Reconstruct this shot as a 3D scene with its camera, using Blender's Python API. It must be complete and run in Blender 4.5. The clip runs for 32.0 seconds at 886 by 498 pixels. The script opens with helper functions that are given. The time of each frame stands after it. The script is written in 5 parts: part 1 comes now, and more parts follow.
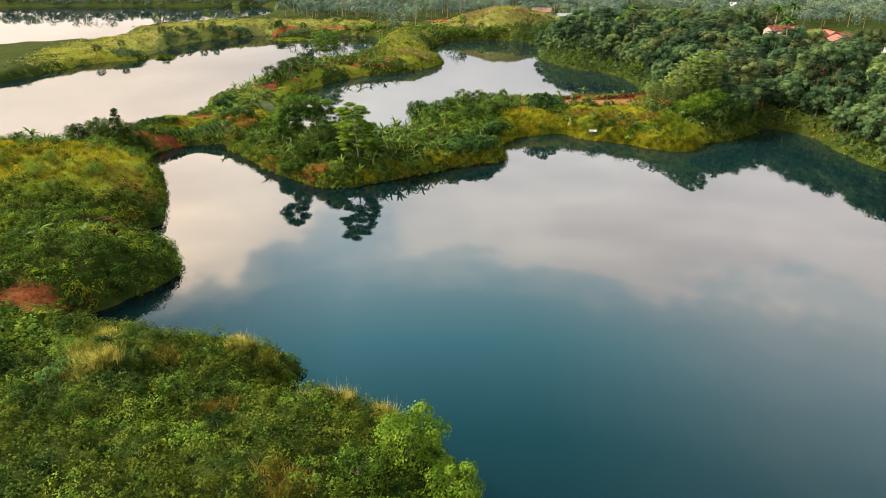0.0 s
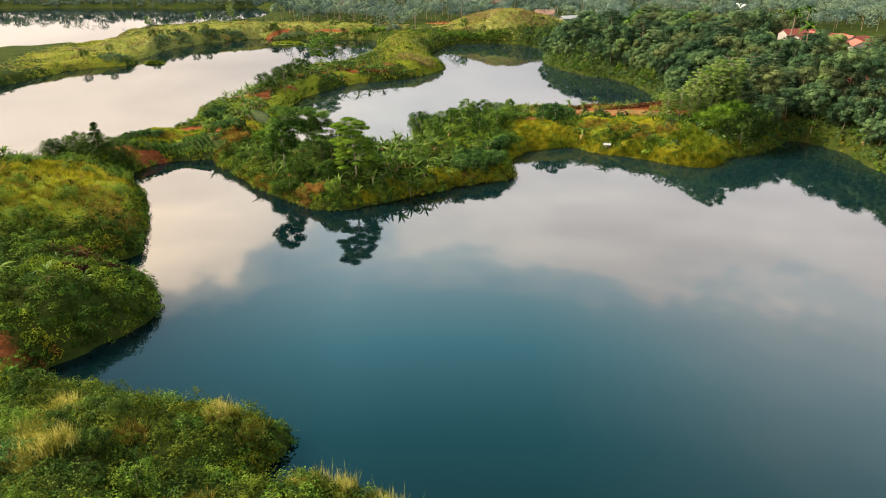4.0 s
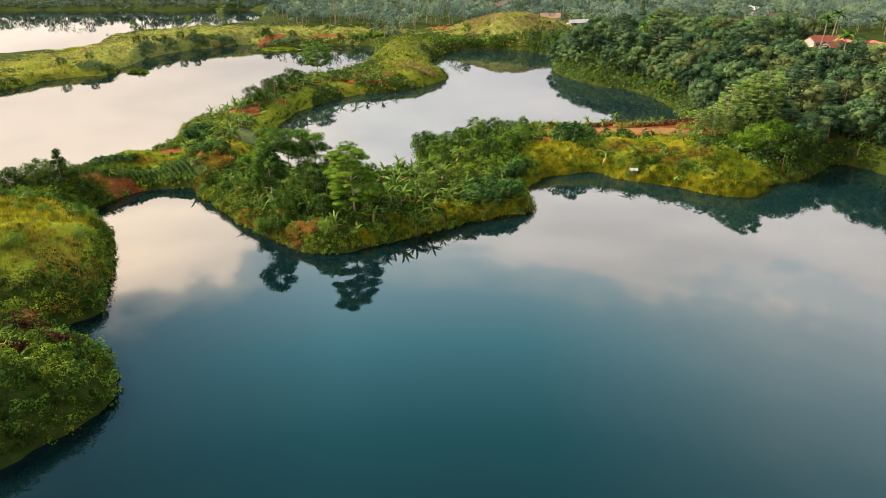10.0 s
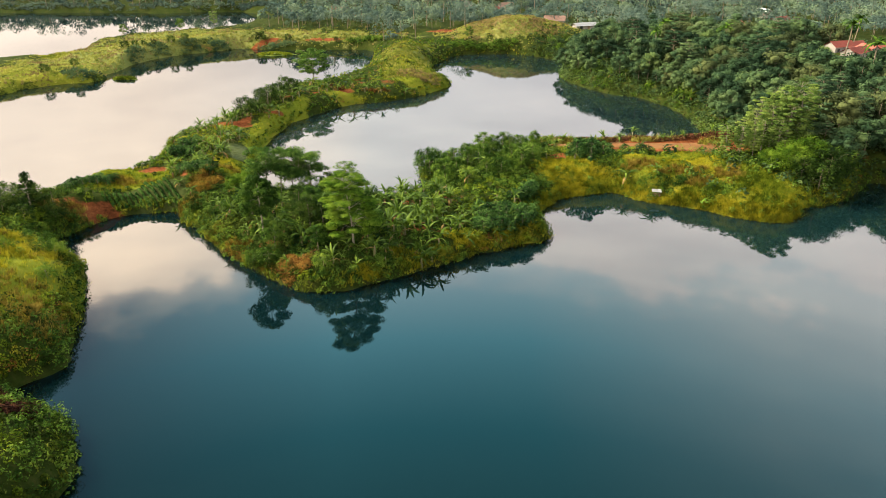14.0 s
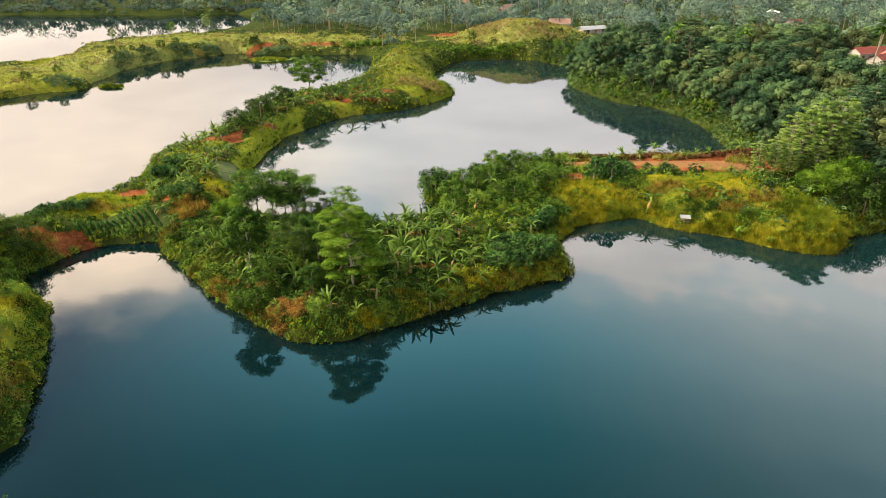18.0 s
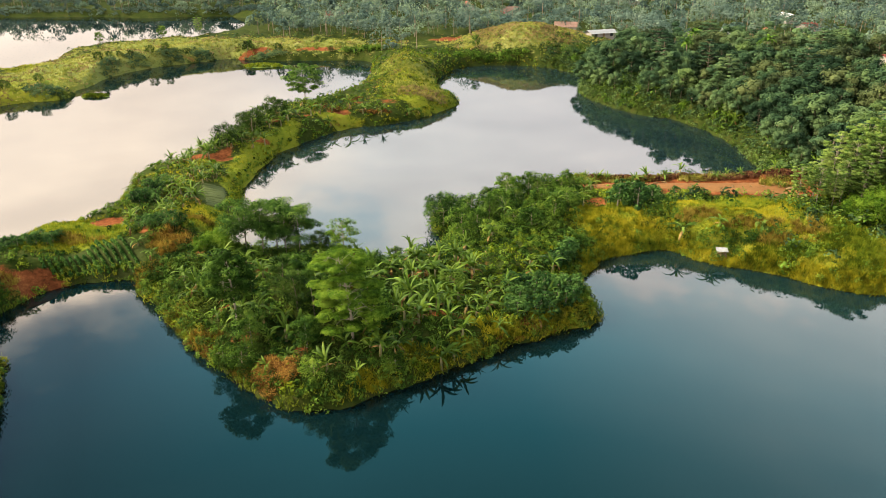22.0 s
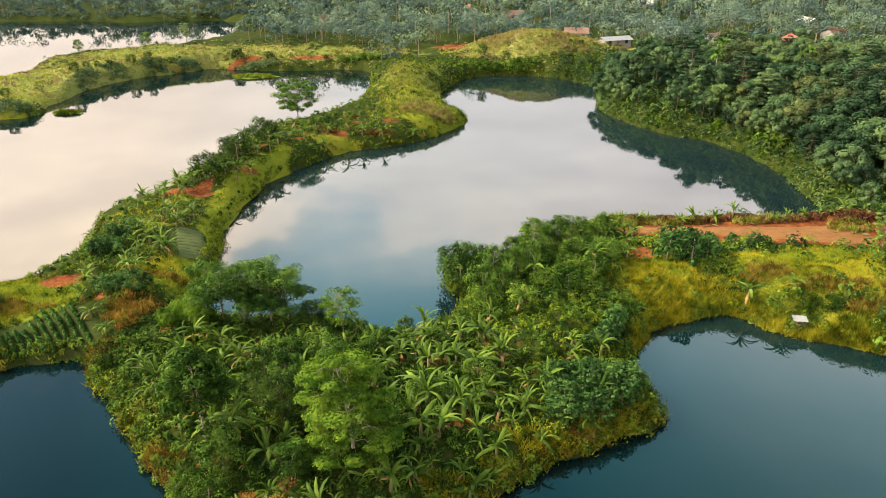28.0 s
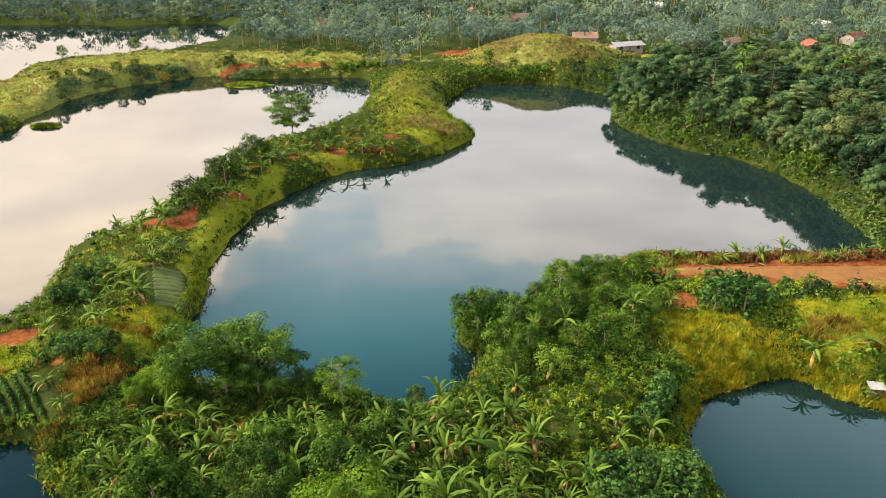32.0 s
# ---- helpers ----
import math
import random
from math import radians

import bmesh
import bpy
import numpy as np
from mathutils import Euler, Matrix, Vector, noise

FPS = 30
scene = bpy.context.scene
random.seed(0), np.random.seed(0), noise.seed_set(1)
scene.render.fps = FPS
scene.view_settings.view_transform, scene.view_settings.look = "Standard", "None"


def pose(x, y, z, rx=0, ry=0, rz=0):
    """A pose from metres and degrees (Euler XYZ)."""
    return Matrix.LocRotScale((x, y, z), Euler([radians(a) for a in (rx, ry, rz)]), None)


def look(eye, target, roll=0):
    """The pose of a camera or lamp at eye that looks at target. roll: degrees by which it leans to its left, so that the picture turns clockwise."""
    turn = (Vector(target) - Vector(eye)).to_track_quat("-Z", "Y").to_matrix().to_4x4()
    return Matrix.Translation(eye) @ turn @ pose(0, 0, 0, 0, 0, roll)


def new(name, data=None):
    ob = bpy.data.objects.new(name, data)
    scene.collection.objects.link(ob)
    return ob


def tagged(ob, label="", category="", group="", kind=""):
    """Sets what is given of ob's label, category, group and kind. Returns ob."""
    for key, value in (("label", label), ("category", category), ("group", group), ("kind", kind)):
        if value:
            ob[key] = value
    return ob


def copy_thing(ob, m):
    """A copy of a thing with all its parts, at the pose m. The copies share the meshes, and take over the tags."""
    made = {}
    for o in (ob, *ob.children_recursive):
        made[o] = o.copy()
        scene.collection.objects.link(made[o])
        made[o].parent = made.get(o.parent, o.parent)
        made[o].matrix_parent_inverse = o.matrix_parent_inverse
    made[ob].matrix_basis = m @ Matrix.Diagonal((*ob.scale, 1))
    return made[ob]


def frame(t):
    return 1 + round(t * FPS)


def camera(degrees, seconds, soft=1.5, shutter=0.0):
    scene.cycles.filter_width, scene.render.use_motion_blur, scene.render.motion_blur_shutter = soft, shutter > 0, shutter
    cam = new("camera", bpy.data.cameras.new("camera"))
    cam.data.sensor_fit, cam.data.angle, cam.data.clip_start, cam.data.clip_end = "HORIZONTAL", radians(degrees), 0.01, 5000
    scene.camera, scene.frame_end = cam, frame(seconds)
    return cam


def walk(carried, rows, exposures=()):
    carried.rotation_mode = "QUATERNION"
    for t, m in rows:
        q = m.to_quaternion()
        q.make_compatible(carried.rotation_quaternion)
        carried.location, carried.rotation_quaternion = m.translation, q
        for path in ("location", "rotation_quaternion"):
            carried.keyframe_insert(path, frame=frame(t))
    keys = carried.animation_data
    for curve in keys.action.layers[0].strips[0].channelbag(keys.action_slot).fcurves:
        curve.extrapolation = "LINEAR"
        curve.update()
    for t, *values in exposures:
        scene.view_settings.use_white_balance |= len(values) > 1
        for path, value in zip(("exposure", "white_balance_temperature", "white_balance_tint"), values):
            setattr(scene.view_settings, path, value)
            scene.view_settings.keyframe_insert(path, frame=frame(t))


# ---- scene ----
cam = camera(64.0, 32.0, 0.9)
PATH = [
    (0, 0.0, 0.0, 40.0, 65.925, 0.258, 0.0),
    (4, -1.263, 10.363, 40.169, 65.883, 0.266, -0.201),
    (8, -2.553, 21.052, 40.338, 65.84, 0.275, -0.403),
    (12, -3.87, 32.065, 40.507, 65.798, 0.283, -0.604),
    (16, -5.214, 43.402, 40.676, 65.756, 0.291, -0.806),
    (20, -6.585, 55.065, 40.845, 65.713, 0.3, -1.007),
    (24, -7.982, 67.052, 41.014, 65.671, 0.308, -1.208),
    (28, -9.407, 79.364, 41.183, 65.629, 0.316, -1.41),
    (32, -10.858, 92.001, 41.352, 65.587, 0.325, -1.611),
]
walk(cam, [(t, pose(x, y, z, a, b, c)) for t, x, y, z, a, b, c in PATH], [(0, 0.29), (16, 0.36), (26, 0.41), (32, 0.36)])

# ---- sky and sun ----
SUN_AZ, SUN_EL = -74.0, 38.0      # degrees from north (+y), clockwise; height


def nd(tree, kind, **at):
    n = tree.nodes.new(kind)
    for k, v in at.items():
        if k in n.inputs:
            n.inputs[k].default_value = v
    return n


def ramp(tree, fac, stops, mode="LINEAR"):
    r = tree.nodes.new("ShaderNodeValToRGB")
    r.color_ramp.interpolation = mode
    e = r.color_ramp.elements
    while len(e) < len(stops):
        e.new(0.5)
    for el, (p, c) in zip(e, stops):
        el.position, el.color = p, (*c, 1)
    tree.links.new(fac, r.inputs[0])
    return r.outputs[0]


def mixc(tree, fac, a, b, blend="MIX"):
    m = tree.nodes.new("ShaderNodeMix")
    m.data_type, m.blend_type = "RGBA", blend
    for sock, v in ((m.inputs[0], fac), (m.inputs[6], a), (m.inputs[7], b)):
        if isinstance(v, bpy.types.NodeSocket):
            tree.links.new(v, sock)
        else:
            sock.default_value = v if isinstance(v, (int, float)) else (*v, 1)
    return m.outputs[2]


def calc(tree, op, a, b=0.0, clamp=False):
    m = tree.nodes.new("ShaderNodeMath")
    m.operation, m.use_clamp = op, clamp
    for sock, v in ((m.inputs[0], a), (m.inputs[1], b)):
        if isinstance(v, bpy.types.NodeSocket):
            tree.links.new(v, sock)
        else:
            sock.default_value = v
    return m.outputs[0]


def fbm(tree, vec, scale, detail=4.0, rough=0.55):
    n = nd(tree, "ShaderNodeTexNoise", Scale=scale, Detail=detail, Roughness=rough)
    if vec is not None:
        tree.links.new(vec, n.inputs["Vector"])
    return n.outputs[0]


world = bpy.data.worlds.new("evening_sky")
scene.world = world
world.use_nodes = True
wt = world.node_tree
wt.nodes.clear()
sky = wt.nodes.new("ShaderNodeTexSky")
sky.sky_type, sky.sun_disc = "NISHITA", False
sky.sun_elevation, sky.sun_rotation = radians(SUN_EL), radians(SUN_AZ)
sky.dust_density, sky.air_density = 3.0, 1.2
tc = wt.nodes.new("ShaderNodeTexCoord")
sep = wt.nodes.new("ShaderNodeSeparateXYZ")
wt.links.new(tc.outputs["Generated"], sep.inputs[0])
# thin sheets of cloud that close up towards the horizon, open to blue overhead
stretch = wt.nodes.new("ShaderNodeMapping")
stretch.inputs["Scale"].default_value = (1.0, 1.0, 2.6)
wt.links.new(tc.outputs["Generated"], stretch.inputs[0])
puff = mixc(wt, 0.35, fbm(wt, stretch.outputs[0], 3.2, 7.0, 0.55), fbm(wt, stretch.outputs[0], 9.0, 6.0, 0.6))
rise_ = ramp(wt, calc(wt, "ADD", sep.outputs[0], 0.5), [(0.0, (0.065,) * 3), (0.225, (0.07,) * 3), (0.275, (0.025,) * 3), (0.53, (0.05,) * 3), (0.6, (0.07,) * 3), (0.76, (0.1,) * 3), (1.0, (0.09,) * 3)])
# an unseen closed southern cloud deck, behind the walk, added to light the land
south_fill = ramp(wt, calc(wt, "ADD", sep.outputs[1], 0.5), [(0.1, (0.75,) * 3), (0.5, (0.0,) * 3)])
level = calc(wt, "SUBTRACT", calc(wt, "ADD", sep.outputs[2], calc(wt, "MULTIPLY", calc(wt, "SUBTRACT", puff, 0.5), 0.34)), calc(wt, "ADD", rise_, south_fill))
cover = ramp(wt, level, [(0.3, (1, 1, 1)), (0.34, (0.86, 0.86, 0.86)), (0.36, (0.34, 0.34, 0.34)), (0.405, (0.03, 0.03, 0.03)), (1.0, (0.02, 0.02, 0.02))])
# a thin veil hangs below the eastern cloud
veil = calc(wt, "MULTIPLY", ramp(wt, calc(wt, "ADD", sep.outputs[0], 0.2), [(0.3, (0, 0, 0)), (0.62, (0.5, 0.5, 0.5))]), ramp(wt, sep.outputs[2], [(0.42, (1, 1, 1)), (0.78, (0, 0, 0))]))
cover = calc(wt, "MAXIMUM", cover, veil)
glow = ramp(wt, sep.outputs[2], [(0.0, (14.0, 13.4, 13.3)), (0.16, (16.5, 15.7, 15.4)), (0.3, (36.5, 34.0, 32.0)), (0.42, (54.0, 49.0, 44.0)), (0.6, (40.0, 38.0, 37.0)), (0.9, (20.0, 20.0, 20.0))])
side = ramp(wt, calc(wt, "ADD", calc(wt, "MULTIPLY", sep.outputs[0], 0.8), 0.5), [(0.2, (1.02, 0.9, 0.76)), (0.3, (0.88, 0.81, 0.73)), (0.43, (0.66, 0.68, 0.7)), (0.75, (0.64, 0.63, 0.66))])
ahead = ramp(wt, calc(wt, "ADD", calc(wt, "MULTIPLY", calc(wt, "ADD", sep.outputs[1], calc(wt, "MULTIPLY", sep.outputs[0], -0.5)), 0.5), 0.5), [(0.1, (0.5, 0.51, 0.54)), (0.68, (1, 1, 1))])
streak = wt.nodes.new("ShaderNodeMapping")
streak.inputs["Scale"].default_value = (1.0, 1.6, 5.0)
wt.links.new(tc.outputs["Generated"], streak.inputs[0])
folds = ramp(wt, fbm(wt, streak.outputs[0], 4.0, 7.0, 0.6), [(0.34, (0.86, 0.86, 0.88)), (0.52, (1, 1, 1)), (0.7, (1.16, 1.14, 1.1))])
warm = mixc(wt, 1.0, mixc(wt, 1.0, mixc(wt, 1.0, glow, side, "MULTIPLY"), ahead, "MULTIPLY"), folds, "MULTIPLY")
clear = ramp(wt, sep.outputs[2], [(0.3, (15.0, 19.0, 22.0)), (0.42, (19.0, 25.5, 28.0)), (0.52, (6.6, 19.8, 24.6)), (0.62, (1.8, 10.9, 14.2)), (0.75, (1.1, 4.7, 5.7)), (1.0, (2.0, 4.7, 6.0))])
clear = mixc(wt, 1.0, clear, ramp(wt, calc(wt, "ADD", sep.outputs[0], 0.5), [(0.06, (0.2, 0.25, 0.32)), (0.2, (0.55, 0.62, 0.66)), (0.36, (1, 1, 1)), (0.9, (0.9, 0.9, 0.9))]), "MULTIPLY")
blue = mixc(wt, 0.9, sky.outputs[0], clear)
tone = mixc(wt, cover, blue, warm)
bg = nd(wt, "ShaderNodeBackground", Strength=0.1)
wt.links.new(tone, bg.inputs[0])
wo = wt.nodes.new("ShaderNodeOutputWorld")
wt.links.new(bg.outputs[0], wo.inputs[0])

sun = new("sun", bpy.data.lights.new("sun", "SUN"))
sun.data.energy, sun.data.angle, sun.data.color = 10.4, radians(20), (1.0, 0.88, 0.67)
az, el = radians(SUN_AZ), radians(SUN_EL)
sun.matrix_world = look((math.sin(az) * math.cos(el) * 500, math.cos(az) * math.cos(el) * 500, math.sin(el) * 500), (0, 0, 0))


# ---- materials ----
def mat(name):
    m = bpy.data.materials.new(name)
    m.use_nodes = True
    t = m.node_tree
    t.nodes.clear()
    out = t.nodes.new("ShaderNodeOutputMaterial")
    b = t.nodes.new("ShaderNodeBsdfPrincipled")
    t.links.new(b.outputs[0], out.inputs[0])
    return m, t, b, out


def bump(t, b, height, strength=0.5, distance=0.05):
    n = nd(t, "ShaderNodeBump", Strength=strength, Distance=distance)
    t.links.new(height, n.inputs["Height"])
    t.links.new(n.outputs[0], b.inputs["Normal"])


def leafy(name, dark, mid, light, thru=0.3, rough=0.55, patch=0.25, camo=1.0, fleck=0.2, clump=0.0, sheen=0.035):
    """Foliage: every leaf its own tone, plants and patches differ, some light passes through."""
    m, t, b, out = mat(name)
    geo = t.nodes.new("ShaderNodeNewGeometry")
    info = t.nodes.new("ShaderNodeObjectInfo")
    wide, near = fbm(t, geo.outputs["Position"], patch, 3.0), fbm(t, geo.outputs["Position"], clump or max(0.8, patch * 4), 2.0)
    tone = calc(t, "ADD", calc(t, "MULTIPLY", calc(t, "SUBTRACT", wide, 0.5), 1.3 * camo), 0.5)
    tone = calc(t, "ADD", tone, calc(t, "MULTIPLY", calc(t, "SUBTRACT", near, 0.5), 1.5 * camo))
    tone = calc(t, "ADD", tone, calc(t, "MULTIPLY", calc(t, "SUBTRACT", geo.outputs["Random Per Island"], 0.5), fleck))
    tone = calc(t, "ADD", tone, calc(t, "MULTIPLY", calc(t, "SUBTRACT", info.outputs["Random"], 0.5), 0.35))
    col = ramp(t, tone, [(0.12, tuple(c * 0.55 for c in dark)), (0.34, dark), (0.55, mid), (0.88, light)])
    t.links.new(col, b.inputs["Base Color"])
    b.inputs["Roughness"].default_value = rough + 0.15
    b.inputs["Specular IOR Level"].default_value = sheen
    tr = t.nodes.new("ShaderNodeBsdfTranslucent")
    t.links.new(col, tr.inputs[0])
    mx = nd(t, "ShaderNodeMixShader")
    mx.inputs[0].default_value = thru
    t.links.new(b.outputs[0], mx.inputs[1])
    t.links.new(tr.outputs[0], mx.inputs[2])
    t.links.new(mx.outputs[0], out.inputs[0])
    return m


def plain(name, c1, c2, scale, rough=0.8, relief=0.3, metal=0.0):
    m, t, b, out = mat(name)
    geo = t.nodes.new("ShaderNodeTexCoord")
    f = mixc(t, 0.5, fbm(t, geo.outputs["Object"], scale, 6.0), fbm(t, geo.outputs["Object"], scale * 7, 4.0))
    t.links.new(ramp(t, f, [(0.32, c1), (0.68, c2)]), b.inputs["Base Color"])
    b.inputs["Roughness"].default_value, b.inputs["Metallic"].default_value = rough, metal
    b.inputs["Specular IOR Level"].default_value = 0.15 if rough > 0.6 else 0.4
    bump(t, b, f, relief, 0.04)
    return m


SHRUB = leafy("shrub_leaves", (0.034, 0.074, 0.009), (0.08, 0.142, 0.015), (0.165, 0.235, 0.028), 0.3)
LIME = leafy("lime_leaves", (0.07, 0.11, 0.006), (0.14, 0.19, 0.012), (0.24, 0.28, 0.02), 0.35)
DEEP = leafy("deep_green_leaves", (0.02, 0.052, 0.007), (0.056, 0.112, 0.014), (0.125, 0.195, 0.026), 0.25)
WOOD_LEAF = leafy("tree_leaves", (0.025, 0.06, 0.008), (0.06, 0.12, 0.014), (0.12, 0.2, 0.024), 0.28)
BRIGHT = leafy("bright_leaves", (0.04185, 0.093, 0.00744), (0.0837, 0.1535, 0.01209), (0.1535, 0.2372, 0.02325), 0.35)
UMBRELLA = leafy("umbrella_tree_leaves", (0.036, 0.086, 0.013), (0.08, 0.15, 0.023), (0.15, 0.225, 0.038), 0.35)
DARK = leafy("dark_leaves", (0.016, 0.036, 0.006), (0.035, 0.07, 0.01), (0.08, 0.12, 0.018), 0.22)
OLIVE = leafy("olive_scrub_leaves", (0.02064, 0.03612, 0.00344), (0.0516, 0.07568, 0.00688), (0.1075, 0.129, 0.0129), 0.28)
# distant leaves greyed and blued: the haze is put into their colour
HAZE_LEAF = leafy("hazed_far_leaves", (0.075, 0.118, 0.092), (0.112, 0.16, 0.122), (0.15, 0.2, 0.148), 0.2, 0.8, 0.035, 0.8, 0.06, 0.13)
HAZE_DARK = leafy("dark_hazed_leaves", (0.05, 0.085, 0.072), (0.074, 0.118, 0.096), (0.105, 0.155, 0.118), 0.2, 0.8, 0.035, 0.8, 0.06, 0.13)
HAZE_LIGHT = leafy("light_hazed_leaves", (0.1, 0.15, 0.092), (0.142, 0.2, 0.122), (0.185, 0.24, 0.15), 0.2, 0.8, 0.035, 0.8, 0.06, 0.13)
CANOPY = leafy("canopy_leaves", (0.03, 0.07, 0.009), (0.07, 0.13, 0.017), (0.14, 0.21, 0.03), 0.32)
MID_LEAF = leafy("forest_leaves", (0.03, 0.064, 0.03), (0.066, 0.116, 0.05), (0.115, 0.17, 0.066), 0.25, patch=0.06, fleck=0.08, clump=0.3)
WOOD_DARK = leafy("dark_forest_leaves", (0.024, 0.052, 0.024), (0.052, 0.095, 0.04), (0.105, 0.16, 0.058), 0.22, patch=0.06, fleck=0.08, clump=0.3)
WOOD_BROWN = leafy("olive_brown_forest_leaves", (0.034, 0.05, 0.02), (0.074, 0.096, 0.036), (0.125, 0.152, 0.054), 0.22, patch=0.06, fleck=0.08, clump=0.3)
WOOD_LIGHT = leafy("light_forest_leaves", (0.065, 0.11, 0.035), (0.115, 0.175, 0.055), (0.185, 0.25, 0.08), 0.3, patch=0.06, fleck=0.08, clump=0.3)
BRACKEN = leafy("dead_bracken", (0.035, 0.015, 0.01), (0.085, 0.032, 0.017), (0.16, 0.075, 0.034), 0.15, 0.8, 0.5)
GOLD_SCRUB = leafy("golden_scrub_leaves", (0.1, 0.11, 0.008), (0.16, 0.16, 0.012), (0.24, 0.22, 0.018), 0.3, 0.6, 0.3)
GRASS = leafy("grass_blades", (0.14, 0.14, 0.008), (0.28, 0.255, 0.013), (0.4, 0.345, 0.026), 0.35, 0.6, 0.12)
GREEN_GRASS = leafy("green_grass_blades", (0.075, 0.11, 0.008), (0.155, 0.19, 0.012), (0.25, 0.265, 0.02), 0.35, 0.6, 0.15)
# grass of the far banks, its colour paled to stand for haze
HAZE_GRASS = leafy("hazed_far_grass", (0.14, 0.165, 0.03), (0.23, 0.24, 0.046), (0.34, 0.32, 0.078), 0.35, 0.6, 0.05)
HAZE_DRY = leafy("hazed_dry_grass", (0.19, 0.14, 0.06), (0.28, 0.21, 0.088), (0.37, 0.29, 0.13), 0.3, 0.7, 0.08)
SHORE = leafy("shore_scrub_leaves", (0.03, 0.06, 0.022), (0.07, 0.115, 0.036), (0.13, 0.18, 0.05), 0.26, patch=0.1, fleck=0.1)
DRY_GRASS = leafy("dry_grass_blades", (0.085, 0.06, 0.01), (0.18, 0.13, 0.02), (0.28, 0.21, 0.04), 0.3, 0.7, 0.3)
CASSAVA = leafy("cassava_leaves", (0.02, 0.055, 0.013), (0.05, 0.11, 0.023), (0.1, 0.18, 0.04), 0.28, 0.5, 0.3)
REED = leafy("plume_grass", (0.14, 0.14, 0.02), (0.28, 0.26, 0.04), (0.5, 0.44, 0.14), 0.35, 0.65, 0.4)
ORANGE = leafy("orange_grass_blades", (0.14, 0.08, 0.014), (0.25, 0.155, 0.024), (0.37, 0.26, 0.045), 0.3, 0.6, 0.4)
RUST = leafy("rust_leaves", (0.1, 0.045, 0.012), (0.19, 0.092, 0.02), (0.29, 0.17, 0.034), 0.3, 0.6, 0.5)
BANANA = leafy("banana_leaf", (0.0495, 0.0946, 0.0088), (0.119, 0.187, 0.0198), (0.259, 0.336, 0.0528), 0.35, 0.4, 0.3, 0.3, 0.55, sheen=0.1)
BANANA_DRY = leafy("dry_banana_leaf", (0.12, 0.07, 0.025), (0.22, 0.14, 0.05), (0.32, 0.22, 0.08), 0.2, 0.8, 0.5)
CROP = leafy("crop_leaves", (0.02, 0.06, 0.01), (0.045, 0.105, 0.018), (0.1, 0.18, 0.03), 0.3, 0.5, 0.4, 0.3)
FEATHER = leafy("feathery_leaves", (0.08282, 0.1462, 0.02923), (0.1608, 0.2339, 0.04872), (0.2436, 0.3216, 0.07308), 0.35, 0.6, 0.2)
BARK = plain("bark", (0.1, 0.075, 0.05), (0.28, 0.23, 0.17), 2.0, 0.9, 0.6)
PALE_BARK = plain("pale_bark", (0.14, 0.12, 0.09), (0.3, 0.26, 0.2), 2.0, 0.85, 0.4)
STEM = plain("banana_stem", (0.08, 0.09, 0.03), (0.2, 0.17, 0.07), 3.0, 0.6, 0.3)
TILE = plain("red_roof_tile", (0.21, 0.055, 0.04), (0.35, 0.11, 0.08), 1.2, 0.8, 0.4)
PLASTER = plain("pale_plaster", (0.2, 0.185, 0.165), (0.33, 0.3, 0.27), 0.8, 0.9, 0.15)
TIN = plain("white_tin", (0.36, 0.36, 0.36), (0.52, 0.52, 0.52), 0.7, 0.5, 0.1)
TIMBER = plain("old_timber", (0.12, 0.08, 0.05), (0.25, 0.18, 0.12), 3.0, 0.85, 0.4)
GLASS = plain("dark_window", (0.02, 0.025, 0.03), (0.05, 0.055, 0.06), 1.0, 0.15, 0.0)


